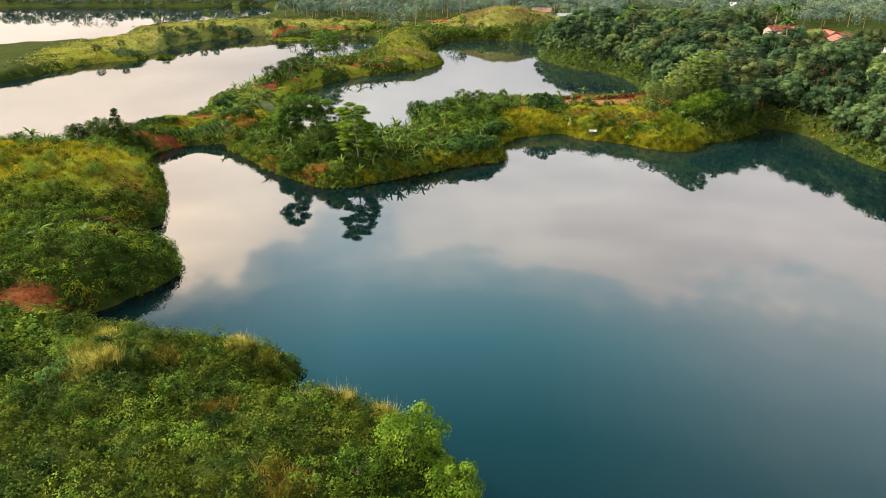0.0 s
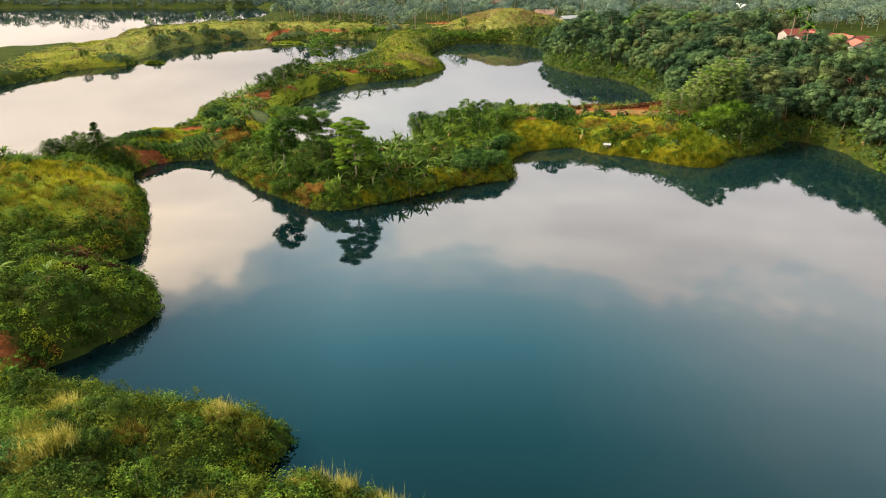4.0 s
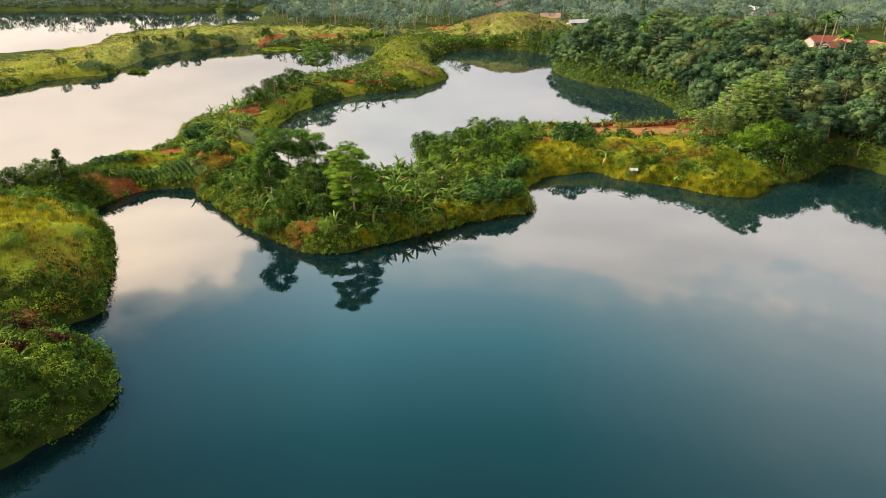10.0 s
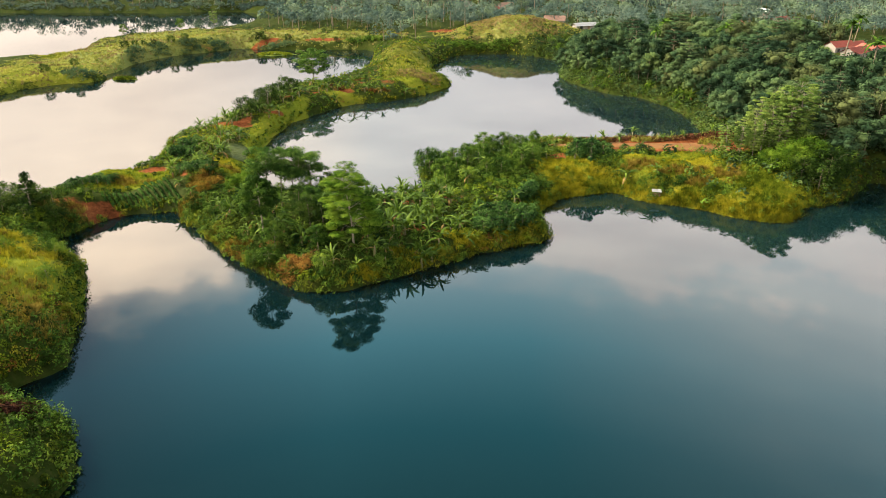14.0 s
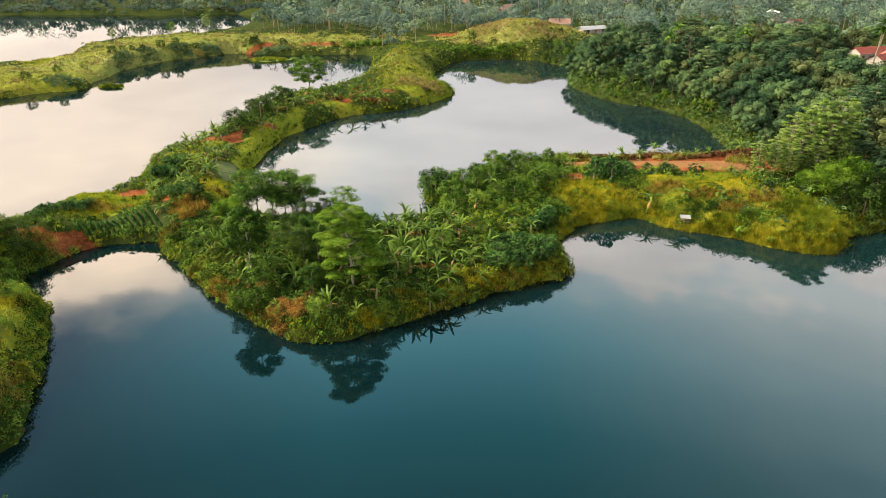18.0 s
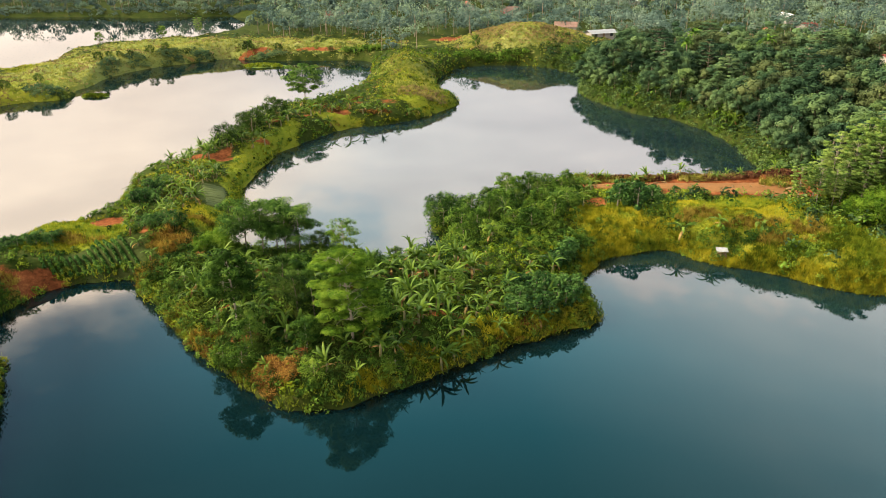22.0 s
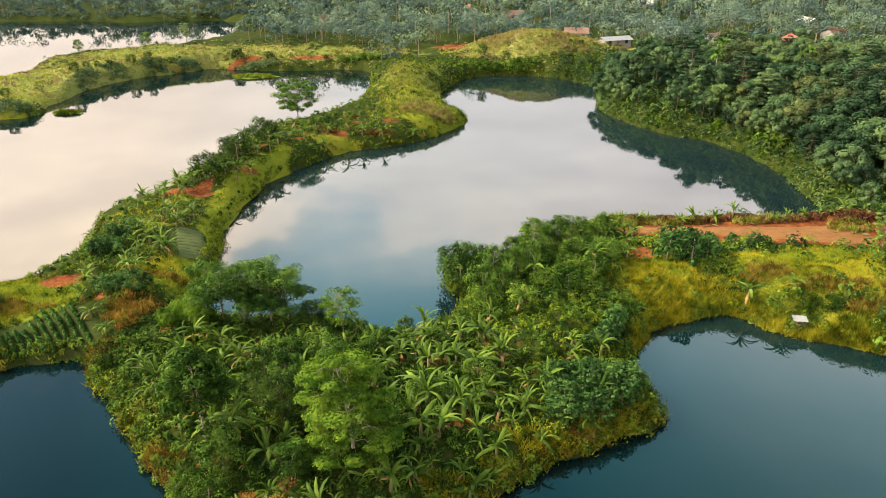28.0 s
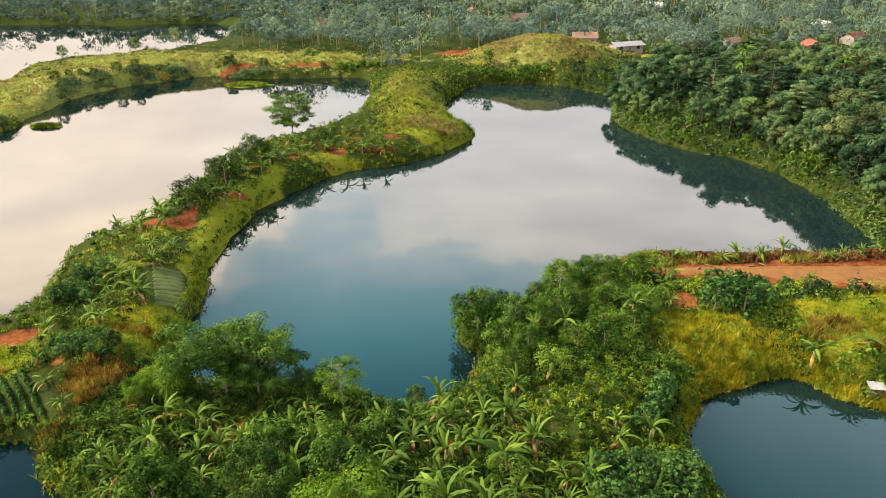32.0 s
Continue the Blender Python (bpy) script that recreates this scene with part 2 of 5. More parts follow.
def ground_material():
    m, t, b, out = mat("ground_cover")
    at = t.nodes.new("ShaderNodeVertexColor")
    at.layer_name = "cover"
    sp = t.nodes.new("ShaderNodeSeparateColor")
    t.links.new(at.outputs[0], sp.inputs[0])
    pos = t.nodes.new("ShaderNodeNewGeometry").outputs["Position"]
    fine, mid, wide = fbm(t, pos, 2.2, 6.0, 0.65), fbm(t, pos, 0.35, 5.0), fbm(t, pos, 0.06, 4.0)
    grain = mixc(t, 0.5, fine, mid)
    # ground under the plants, its colour darkened to deepen the shaded gaps
    low = ramp(t, grain, [(0.3, (0.012, 0.017, 0.004)), (0.5, (0.024, 0.036, 0.006)), (0.7, (0.05, 0.046, 0.014))])
    gold = ramp(t, mixc(t, 0.45, grain, wide), [(0.32, (0.052, 0.086, 0.008)), (0.47, (0.128, 0.15, 0.013)), (0.6, (0.17, 0.163, 0.018)), (0.72, (0.15, 0.088, 0.02))])
    # grass colour paled for haze, mixed in on the far ground
    hazed_gold = ramp(t, mixc(t, 0.45, grain, wide), [(0.32, (0.065, 0.09, 0.02)), (0.46, (0.135, 0.155, 0.036)), (0.6, (0.19, 0.185, 0.055)), (0.72, (0.18, 0.115, 0.05))])
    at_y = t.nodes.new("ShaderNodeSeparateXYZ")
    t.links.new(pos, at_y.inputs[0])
    gold = mixc(t, calc(t, "MULTIPLY", calc(t, "SUBTRACT", at_y.outputs[1], 252.0), 0.05, True), gold, hazed_gold)
    soil = ramp(t, grain, [(0.34, (0.04, 0.013, 0.006)), (0.46, (0.1, 0.03, 0.011)), (0.56, (0.16, 0.052, 0.018)), (0.68, (0.22, 0.1, 0.04))])
    ragged = calc(t, "MULTIPLY", calc(t, "SUBTRACT", mixc(t, 0.35, mid, fine), 0.5), 2.6)

    def edge(channel):
        return ramp(t, calc(t, "ADD", channel, ragged), [(0.42, (0, 0, 0)), (0.75, (1, 1, 1))])
    col = mixc(t, edge(sp.outputs[1]), low, gold)
    col = mixc(t, edge(sp.outputs[2]), col, (0.034, 0.045, 0.012))
    col = mixc(t, edge(sp.outputs[0]), col, soil)
    t.links.new(col, b.inputs["Base Color"])
    b.inputs["Roughness"].default_value = 0.95
    b.inputs["Specular IOR Level"].default_value = 0.02
    bump(t, b, grain, 0.8, 0.25)
    return m


def water_material():
    m, t, b, out = mat("lake_water")
    pos = t.nodes.new("ShaderNodeNewGeometry").outputs["Position"]
    murk = fbm(t, pos, 0.012, 4.0)
    clear = ramp(t, murk, [(0.35, (0.001, 0.0058, 0.0074)), (0.65, (0.0014, 0.0075, 0.009))])
    # the middle pit's water has a paler body colour
    sp = t.nodes.new("ShaderNodeSeparateXYZ")
    t.links.new(pos, sp.inputs[0])
    east = calc(t, "MULTIPLY", calc(t, "ADD", calc(t, "SUBTRACT", sp.outputs[0], calc(t, "MULTIPLY", sp.outputs[1], 0.2)), 91.0), 0.5, True)
    north = calc(t, "MULTIPLY", calc(t, "SUBTRACT", sp.outputs[1], 150.0), 0.08, True)
    middle_tone = ramp(t, murk, [(0.3, (0.005, 0.0125, 0.014)), (0.7, (0.0065, 0.0155, 0.017))])
    # the near lake's colour lightens towards its north-eastern end
    pale_east = calc(t, "MULTIPLY", calc(t, "MULTIPLY", calc(t, "SUBTRACT", sp.outputs[0], 2.0), 0.035, True), calc(t, "MULTIPLY", calc(t, "SUBTRACT", sp.outputs[1], 85.0), 0.025, True))
    near_tone = mixc(t, pale_east, clear, (0.0032, 0.0125, 0.0132))
    t.links.new(mixc(t, calc(t, "MULTIPLY", east, north), near_tone, middle_tone), b.inputs["Base Color"])
    b.inputs["Roughness"].default_value = 0.03
    b.inputs["IOR"].default_value = 1.42
    h = mixc(t, 0.4, fbm(t, pos, 0.5, 3.0), fbm(t, pos, 2.0, 2.0))
    bump(t, b, h, 0.035, 0.05)
    return m


GROUND, WATER = ground_material(), water_material()

# ---- the lie of the land: four flooded pits, with banks and knolls between them ----
LAKE_NEAR = [(-58, 135.5), (-53.5, 141.4), (-49, 142.8), (-46, 142.7), (-43.4, 139), (-40.2, 135), (-37.3, 131.2), (-34, 126.5), (-28, 121), (-22, 115), (-17, 114.5), (-13, 117),
             (-7, 120), (0, 125), (6, 128), (11.5, 130), (12, 134), (11, 139), (14, 145), (18, 148.5), (25, 150.5), (29, 146),
             (33, 144), (38, 141), (42, 137.5), (48, 135), (50, 138), (54, 142), (62, 144), (67, 150), (73, 155), (77, 147),
             (78, 135), (80, 121), (84, 100), (92, 60), (95, 0), (80, -60), (14, -60), (9, 15), (4, 37), (2.5, 43),
             (-1.5, 48), (-6, 51.4), (-11, 52.8), (-15.4, 52.4), (-16, 55), (-13.2, 58.8), (-14.6, 61.4), (-24, 63.6), (-34, 66.6), (-43, 68), (-38, 74.5), (-34, 80)]
LAKE_NEAR += [(-33.5, 83), (-37, 89.5), (-41, 92.2), (-46, 94.2), (-45.6, 96), (-42, 98.6), (-44, 105), (-46.5, 114), (-50, 121.5), (-53.5, 125.5), (-58.5, 130)]
LAKE_MIDDLE = [(1, 242), (-5, 232), (-11, 225), (-18, 220), (-25, 219), (-31, 211), (-36, 203), (-38.5, 194), (-39.5, 182), (-39, 175),
               (-37.8, 167), (-37.6, 160), (-37.6, 155), (-36, 152.4), (-31, 151.2), (-24, 150.8), (-18, 149), (-14, 146.5), (-10, 147), (-7, 150.5), (-6, 155), (-8, 159),
               (-8, 163), (-5, 165), (-2, 162), (3, 164), (7, 171), (12, 175.5), (20, 177), (28, 176.5), (36, 175.5), (44, 175),
               (51, 177), (52, 181), (54, 192), (54.5, 202), (54, 210), (52, 217), (49, 223.5), (44, 226), (40, 231), (35.5, 240),
               (33, 248), (33, 256), (36, 265), (39, 279), (33, 289), (24, 296), (11, 297), (2, 294)]
LAKE_MIDDLE += [(-3, 278), (-8, 266), (-4, 255), (0, 247)]
LAKE_WEST = [(-200, 90), (-130, 108), (-95, 122), (-80, 132), (-75, 141), (-69, 152), (-61, 161), (-57.5, 168), (-59.5, 177), (-61, 185),
             (-55, 193), (-53, 201), (-49, 221), (-43.5, 236), (-35, 244), (-27, 256), (-26, 275), (-26, 307), (-36, 310), (-53, 308.5),
             (-60, 308.5), (-70, 311), (-78, 315), (-83, 309.5), (-91, 303), (-97.5, 298), (-102.5, 289.5), (-105, 281), (-104.5, 269), (-106.5, 262), (-102.5, 255.5), (-105, 250.5),
             (-111, 248.5), (-117, 245.5), (-123, 236), (-129, 212), (-150, 193), (-220, 172)]
LAKE_FAR = [(-300, 248), (-190, 270), (-150, 283), (-134, 292), (-132, 304), (-138, 318), (-137, 330), (-130, 335), (-118, 341), (-111, 350), (-101, 358), (-94, 369), (-91, 386), (-96, 425),
            (-103, 446), (-130, 449), (-152, 442), (-183, 452), (-250, 453), (-340, 445)]
LAKES = [np.array(p, float) for p in (LAKE_NEAR, LAKE_MIDDLE, LAKE_WEST, LAKE_FAR)]


def smooth(poly, rounds=2):
    for _ in range(rounds):
        nxt = np.roll(poly, -1, 0)
        poly = np.stack([poly * 0.75 + nxt * 0.25, poly * 0.25 + nxt * 0.75], 1).reshape(-1, 2)
    return poly


LAKES = [smooth(p) for p in LAKES]


def shore_distance(x, y):
    """Metres to the nearest shore: above zero on land, below in a lake."""
    q = np.stack([x, y], -1)
    best, wet = np.full(len(q), 1e9), np.zeros(len(q), bool)
    for p in LAKES:
        inside = np.zeros(len(q), bool)
        for a, b in zip(p, np.roll(p, -1, 0)):
            e = b - a
            s = np.clip(((q - a) @ e) / (e @ e + 1e-9), 0, 1)
            d = q - a - s[:, None] * e
            best = np.minimum(best, (d * d).sum(1))
            if a[1] != b[1]:
                inside ^= ((a[1] > q[:, 1]) != (b[1] > q[:, 1])) & (q[:, 0] < (b[0] - a[0]) * (q[:, 1] - a[1]) / (b[1] - a[1]) + a[0])
        wet |= inside
    return np.sqrt(best) * np.where(wet, -1, 1)


def blobs(x, y, spots, power=1.0):
    v = np.zeros_like(x)
    for cx, cy, rx, ry, a in spots:
        v = v + a * np.exp(-((((x - cx) / rx) ** 2 + ((y - cy) / ry) ** 2) ** power))
    return v


KNOLLS = [(-30, 34, 34, 22, 4.5), (-72, 106, 24, 18, 6.5), (-45, 78, 14, 8, 2.5), (-44, 152, 5, 4, 1.6), (-50, 147.5, 9, 4.5, -0.3), (38, 152, 20, 8, 1.0),
          (-14, 270, 9, 30, 3.6), (27, 316, 22, 16, 8.0), (100, 210, 40, 60, 6.0), (-60, 335, 60, 16, 1.5), (-38, 210, 8, 25, 1.0), (70, 270, 25, 25, 3.0), (117, 234, 15, 18, 1.4), (-109, 292, 9, 13, 1.8), (-97, 307, 10, 8, 1.9), (-83, 319, 10, 7, 1.4)]


ROAD = [(18, 168.5), (24, 168.5), (31, 167.6), (38, 166.3), (44, 165.0), (49, 164.2)]


def road_width(x):
    return np.interp(x, [18, 24, 31, 38, 46], [1.1, 1.5, 2.1, 3.0, 4.2])


def road_distance(x, y):
    best = np.full(len(x), 1e9)
    for (ax, ay), (bx, by) in zip(ROAD, ROAD[1:]):
        ex, ey = bx - ax, by - ay
        s = np.clip(((x - ax) * ex + (y - ay) * ey) / (ex * ex + ey * ey), 0, 1)
        best = np.minimum(best, np.hypot(x - ax - s * ex, y - ay - s * ey))
    return best


def lumps(x, y, scale, seed=0.0):
    return np.array([noise.noise((a / scale, b / scale, seed)) for a, b in zip(x, y)])


def land_height(x, y):
    d = shore_distance(x, y)
    d = d - 0.45 + np.where(np.abs(d) < 6, lumps(x, y, 4.5, 2.0) * 0.9 + lumps(x, y, 1.8, 9.0) * 0.45, 0)
    plate = 3.0 + blobs(x, y, KNOLLS) + np.clip((y - 400) / 80, 0, 1) * np.clip((x + 90) / 30, 0, 1) * 3.0
    flat = np.clip((road_distance(x, y) - road_width(x)) / 2.0, 0.1, 1) * (1 - 0.9 * np.exp(-(((x + 41.8) / 5) ** 2 + ((y - 168.3) / 7) ** 2) ** 2))
    plate = plate + 0.9 * np.exp(-((y - 172.9 + 0.13 * (x - 28)) / 1.1) ** 2) * ((x > 14) & (x < 54))
    roll_ = flat * (lumps(x, y, 8.0) * 1.2 + lumps(x, y, 2.6, 5.0) * 0.5)
    plate = plate * (1 - 0.92 * np.exp(-(((x - 32.0) / 2.2) ** 2 + ((y - 146.6) / 1.8) ** 2) ** 2))
    up = 0.15 + (plate + roll_) * (1 - np.exp(-np.clip(d, 0, None) / 2.3))
    return np.where(d > 0, up, -0.35 - 3.0 * (1 - np.exp(np.clip(d, None, 0) / 4.0))), d


XS = np.concatenate([np.linspace(-3000, -420, 14), np.arange(-380, -135, 8), np.arange(-135, 100, 1.0), np.arange(102, 380, 8), np.linspace(420, 3000, 14)])
YS = np.concatenate([np.linspace(-1500, -60, 10), np.arange(-50, 14, 4), np.arange(16, 190, 1.0), np.arange(191.5, 345, 1.5), np.arange(350, 640, 8), np.linspace(700, 4000, 18)])
GX, GY = np.meshgrid(XS, YS)
GZ, GD = (a.reshape(GX.shape) for a in land_height(GX.ravel(), GY.ravel()))


def on_grid(grid, x, y):
    i = np.clip(np.searchsorted(XS, x) - 1, 0, len(XS) - 2)
    j = np.clip(np.searchsorted(YS, y) - 1, 0, len(YS) - 2)
    u, v = (x - XS[i]) / (XS[i + 1] - XS[i]), (y - YS[j]) / (YS[j + 1] - YS[j])
    return (grid[j, i] * (1 - u) * (1 - v) + grid[j, i + 1] * u * (1 - v) + grid[j + 1, i] * (1 - u) * v + grid[j + 1, i + 1] * u * v)


def gz(x, y):
    return float(on_grid(GZ, np.array([x]), np.array([y]))[0])


# open grass: centre, reach across and along, strength
GOLD_HILL = [(-68, 107, 20, 14, 1.5), (-62, 116, 12, 9, 1.3), (-52, 111, 6, 8, 0.8)]
GOLD_POINT = [(-58.5, 151.5, 9, 5, 1.8), (7.5, 143, 2.6, 2.6, 0.9), (8, 129, 4.5, 2.5, 0.7), (-60, 153, 8, 5, 0.8), (-43, 157, 6, 8, 0.7), (-38, 112, 6, 8, 0.4)]
GOLD_EAST = [(38, 144, 17, 8, 1.3), (46, 140.5, 6, 6, 1.3), (18, 154, 6, 6, 1.4), (37, 155.5, 11, 5.5, 1.5)]
GOLD_SPIT = [(-42, 160, 4.5, 3, 1.4), (-39.5, 177, 2.6, 8, 1.4), (-40, 192, 2.4, 9, 1.4), (-36.5, 206, 2, 6, 1.2), (-28, 218.5, 5, 2, 1.2), (-44, 205, 6, 22, 0.35),
             (-50, 178, 7, 12, 0.5), (-30, 222, 10, 6, 0.6), (-40, 182, 3, 16, 0.9)]
GOLD_FAR = [(-60, 322, 48, 12, 1.1), (-108, 300, 22, 40, 1.1), (-122, 262, 18, 40, 1), (-13, 265, 10, 34, 1), (-8, 236, 12, 8, 0.9), (26, 316, 26, 18, 1.2),
            (60, 286, 18, 6, 0.7), (57, 312, 7, 5, 1.2)]
GOLD_SPOTS = GOLD_HILL + GOLD_POINT + GOLD_EAST + GOLD_SPIT + GOLD_FAR
# bare red soil: centre, reach across and along, strength
SOIL_HILL = [(-49, 104, 5, 3, 0.5), (-45.6, 69.0, 4.6, 3.2, 1.05), (-47, 93, 5, 3, 0.55)]
SOIL_POINT = [(-60, 139.2, 4.6, 1.8, 1.7), (-55.5, 141.2, 2.2, 1.1, 1.6), (-53.8, 157.0, 2.6, 1.7, 1.6), (-42.8, 148.4, 2.0, 0.9, 1.2), (-45.8, 150.6, 0.9, 1.2, 1.2), (-37.2, 144.7, 1.5, 1.2, 0.68), (-30.5, 130.5, 1.5, 1.0, 0.68), (-20.5, 121.5, 1.6, 1.0, 0.68), (4, 133.5, 1.6, 0.9, 0.68), (-9, 137, 1.6, 1.0, 0.68), (-22, 119, 2.4, 1.6, 0.68), (-27, 125, 1.8, 1.4, 0.68), (-28, 141, 3, 2, 0.8),
              (9, 128.3, 3.5, 0.8, 0.9), (-18, 133, 3, 2, 0.68), (-6, 128, 3, 1.2, 0.9), (-2, 140, 3, 2, 0.6)]
SOIL_EAST = [(17.5, 160.5, 1.6, 2.6, 1.3), (26, 172.6, 9, 2, 1.3), (42, 170.6, 10, 2, 1.3), (33, 145.5, 3, 1, 0.5), (70, 160, 3, 4, 0.9), (84, 138, 2, 1.6, 0.9)]
SOIL_SPIT = [(-48, 187, 4.5, 1.6, 1.2), (-28, 222, 4, 2, 0.9), (-42, 199, 3, 1.6, 1), (-45.5, 190, 1.6, 4.5, 1.1), (-40.5, 209, 1.4, 3, 1), (-36, 217, 2.6, 1.6, 1)]
SOIL_FAR = [(52, 297, 4, 3, 1.2), (1.5, 325, 8.5, 8, 1.6), (-47, 315.5, 10, 2.4, 1.2), (-75, 312, 6, 2, 0.9), (-24, 228, 3, 2, 0.7), (-90, 307.5, 7, 1.8, 0.62), (-112, 268, 3, 1.6, 0.6),
            (-66, 314.5, 6, 2.2, 1.2), (-30, 316, 4, 2, 1), (-17, 230, 3, 2, 0.9)]
SOIL_SPOTS = SOIL_HILL + SOIL_POINT + SOIL_EAST + SOIL_SPIT + SOIL_FAR
CROP_AREA = (-49.4, 145.6, 5.6, 3.4)
FIELD_SPOTS = [(-42.9, 170, 2.4, 3.6, 1.4), (-40.6, 166.5, 2.4, 3.0, 1.4)]

def masks(x, y):
    soil = blobs(x, y, SOIL_SPOTS, 2.0) + 1.6 * np.exp(-(road_distance(x, y) / (road_width(x) + 0.8)) ** 6)
    rag = lumps(x, y, 3.5, 3.0)
    cx, cy, crx, cry = CROP_AREA
    crop = np.exp(-(((x - cx) / crx) ** 2 + ((y - cy) / cry) ** 2) ** 4)
    return np.clip(soil * (0.85 + 0.5 * rag), 0, 1), np.clip(blobs(x, y, GOLD_SPOTS, 1.5) * (0.85 + 0.6 * lumps(x, y, 7.0, 4.0) + 0.35 * rag), 0, 1), np.clip(blobs(x, y, FIELD_SPOTS, 2.0) + crop, 0, 1)


def quick_mesh(name, verts, size, material, smooth_faces=False):
    """A mesh of loose faces, each of `size` corners of its own."""
    verts = np.asarray(verts, np.float32).reshape(-1, 3)
    n = len(verts) // size
    me = bpy.data.meshes.new(name)
    me.vertices.add(len(verts))
    me.vertices.foreach_set("co", verts.ravel())
    me.loops.add(len(verts))
    me.loops.foreach_set("vertex_index", np.arange(len(verts), dtype=np.int32))
    me.polygons.add(n)
    me.polygons.foreach_set("loop_start", np.arange(0, len(verts), size, dtype=np.int32))
    me.update(calc_edges=True)
    me.materials.append(material)
    return me


def grid_mesh(name, x, y, z, material):
    h, w = x.shape
    me = bpy.data.meshes.new(name)
    me.vertices.add(h * w)
    me.vertices.foreach_set("co", np.stack([x, y, z], -1).astype(np.float32).ravel())
    k = (np.arange(h - 1)[:, None] * w + np.arange(w - 1)[None]).ravel()
    f = np.stack([k, k + 1, k + w + 1, k + w], 1).astype(np.int32)
    me.loops.add(f.size)
    me.loops.foreach_set("vertex_index", f.ravel())
    me.polygons.add(len(f))
    me.polygons.foreach_set("loop_start", np.arange(0, f.size, 4, dtype=np.int32))
    me.polygons.foreach_set("use_smooth", np.ones(len(f), bool))
    me.update(calc_edges=True)
    me.materials.append(material)
    return me


ground_mesh = grid_mesh("ground", GX, GY, GZ, GROUND)
layer = ground_mesh.color_attributes.new("cover", "FLOAT_COLOR", "POINT")
ms = masks(GX.ravel(), GY.ravel())
layer.data.foreach_set("color", np.stack([*ms, np.ones(GX.size)], -1).astype(np.float32).ravel())
ground = tagged(new("ground", ground_mesh), "grassy earth banks and knolls with red soil between flooded pits", "ground", kind="structure")
wx, wy = np.meshgrid(np.linspace(-400, 130, 20), np.linspace(-70, 460, 20))
water = tagged(new("water", grid_mesh("water", wx, wy, wx * 0, WATER)), "calm dark teal lake water that mirrors the clouds", "lake", kind="structure")

# ---- plants ----
rng = np.random.default_rng(7)


def unit(v):
    return v / (np.linalg.norm(v, axis=-1, keepdims=True) + 1e-9)


def leaves(at, out, size, wide=0.55, droop=0.18):
    """Pointed leaves of four corners, lying across `out`."""
    n = len(at)
    t = rng.normal(size=(n, 3))
    out = unit(out)
    a = unit(t - (t * out).sum(1, keepdims=True) * out)
    b = np.cross(out, a)
    s = np.asarray(size).reshape(-1, 1) * rng.uniform(0.7, 1.3, (n, 1))
    return np.stack([at - a * s * 0.5, at + b * s * wide * 0.5 + out * s * 0.08, at + a * s * 0.5 - out * s * droop, at - b * s * wide * 0.5 + out * s * 0.08], 1)


def lobe_leaves(centres, radii, each, size, flat=0.8, wide=0.55, rag=0.25, stray=0.38):
    """Leaves on and in rounded lobes, thin below."""
    n = len(centres)
    d = unit(rng.normal(size=(n, each, 3)) + np.array([0, 0, 0.45]))
    r = radii[:, None, None] * (1 - rag * rng.random((n, each, 1)) ** 1.5) * (1 + 0.07 * rng.normal(size=(n, each, 1)))
    p = centres[:, None] + d * r * np.array([1, 1, flat])
    out = d + stray * rng.normal(size=d.shape) + np.array([0, 0, 0.35])
    return leaves(p.reshape(-1, 3), out.reshape(-1, 3), size, wide)


def cube_ball():
    """A ball of 24 four-cornered faces."""
    faces, g = [], np.array([-1.0, 0.0, 1.0])
    for axis in range(3):
        for side in (-1.0, 1.0):
            for i in range(2):
                for k in range(2):
                    face = []
                    for u, v in ((i, k), (i + 1, k), (i + 1, k + 1), (i, k + 1)):
                        p = np.zeros(3)
                        p[axis], p[(axis + 1) % 3], p[(axis + 2) % 3] = side, g[u] * side, g[v]
                        face.append(p / np.linalg.norm(p))
                    faces.append(face)
    return np.array(faces)


CUBE_BALL = cube_ball()


def cores(centres, radii, flat):
    """The close-grown hearts of leafy lobes, each bent out of round."""
    n = len(centres)
    k = rng.normal(0, 1.6, (n, 3, 3))
    wave = 1 + 0.07 * np.sin(np.einsum("nij,fcj->nfci", k, CUBE_BALL) + rng.uniform(0, 6.28, (n, 1, 1, 3))).sum(-1, keepdims=True)
    p = CUBE_BALL[None] * wave * radii[:, None, None, None] * np.array([1, 1, flat]) + centres[:, None, None]
    return p.reshape(-1, 4, 3)


def blades(at, each, height, width, lean=0.35):
    n = len(at)
    base = at[:, None] + np.concatenate([rng.normal(0, 0.22, (n, each, 2)), np.zeros((n, each, 1))], 2)
    h = np.asarray(height).reshape(-1, 1, 1) * rng.uniform(0.5, 1.2, (n, each, 1))
    ang = rng.uniform(0, 2 * np.pi, (n, each, 1))
    side = np.concatenate([np.cos(ang), np.sin(ang), 0 * ang], 2) * width * 0.5
    tip = base + np.concatenate([rng.normal(0, lean, (n, each, 2)) * h, h], 2)
    return np.stack([base - side, base + side, tip], 2).reshape(-1, 3, 3)


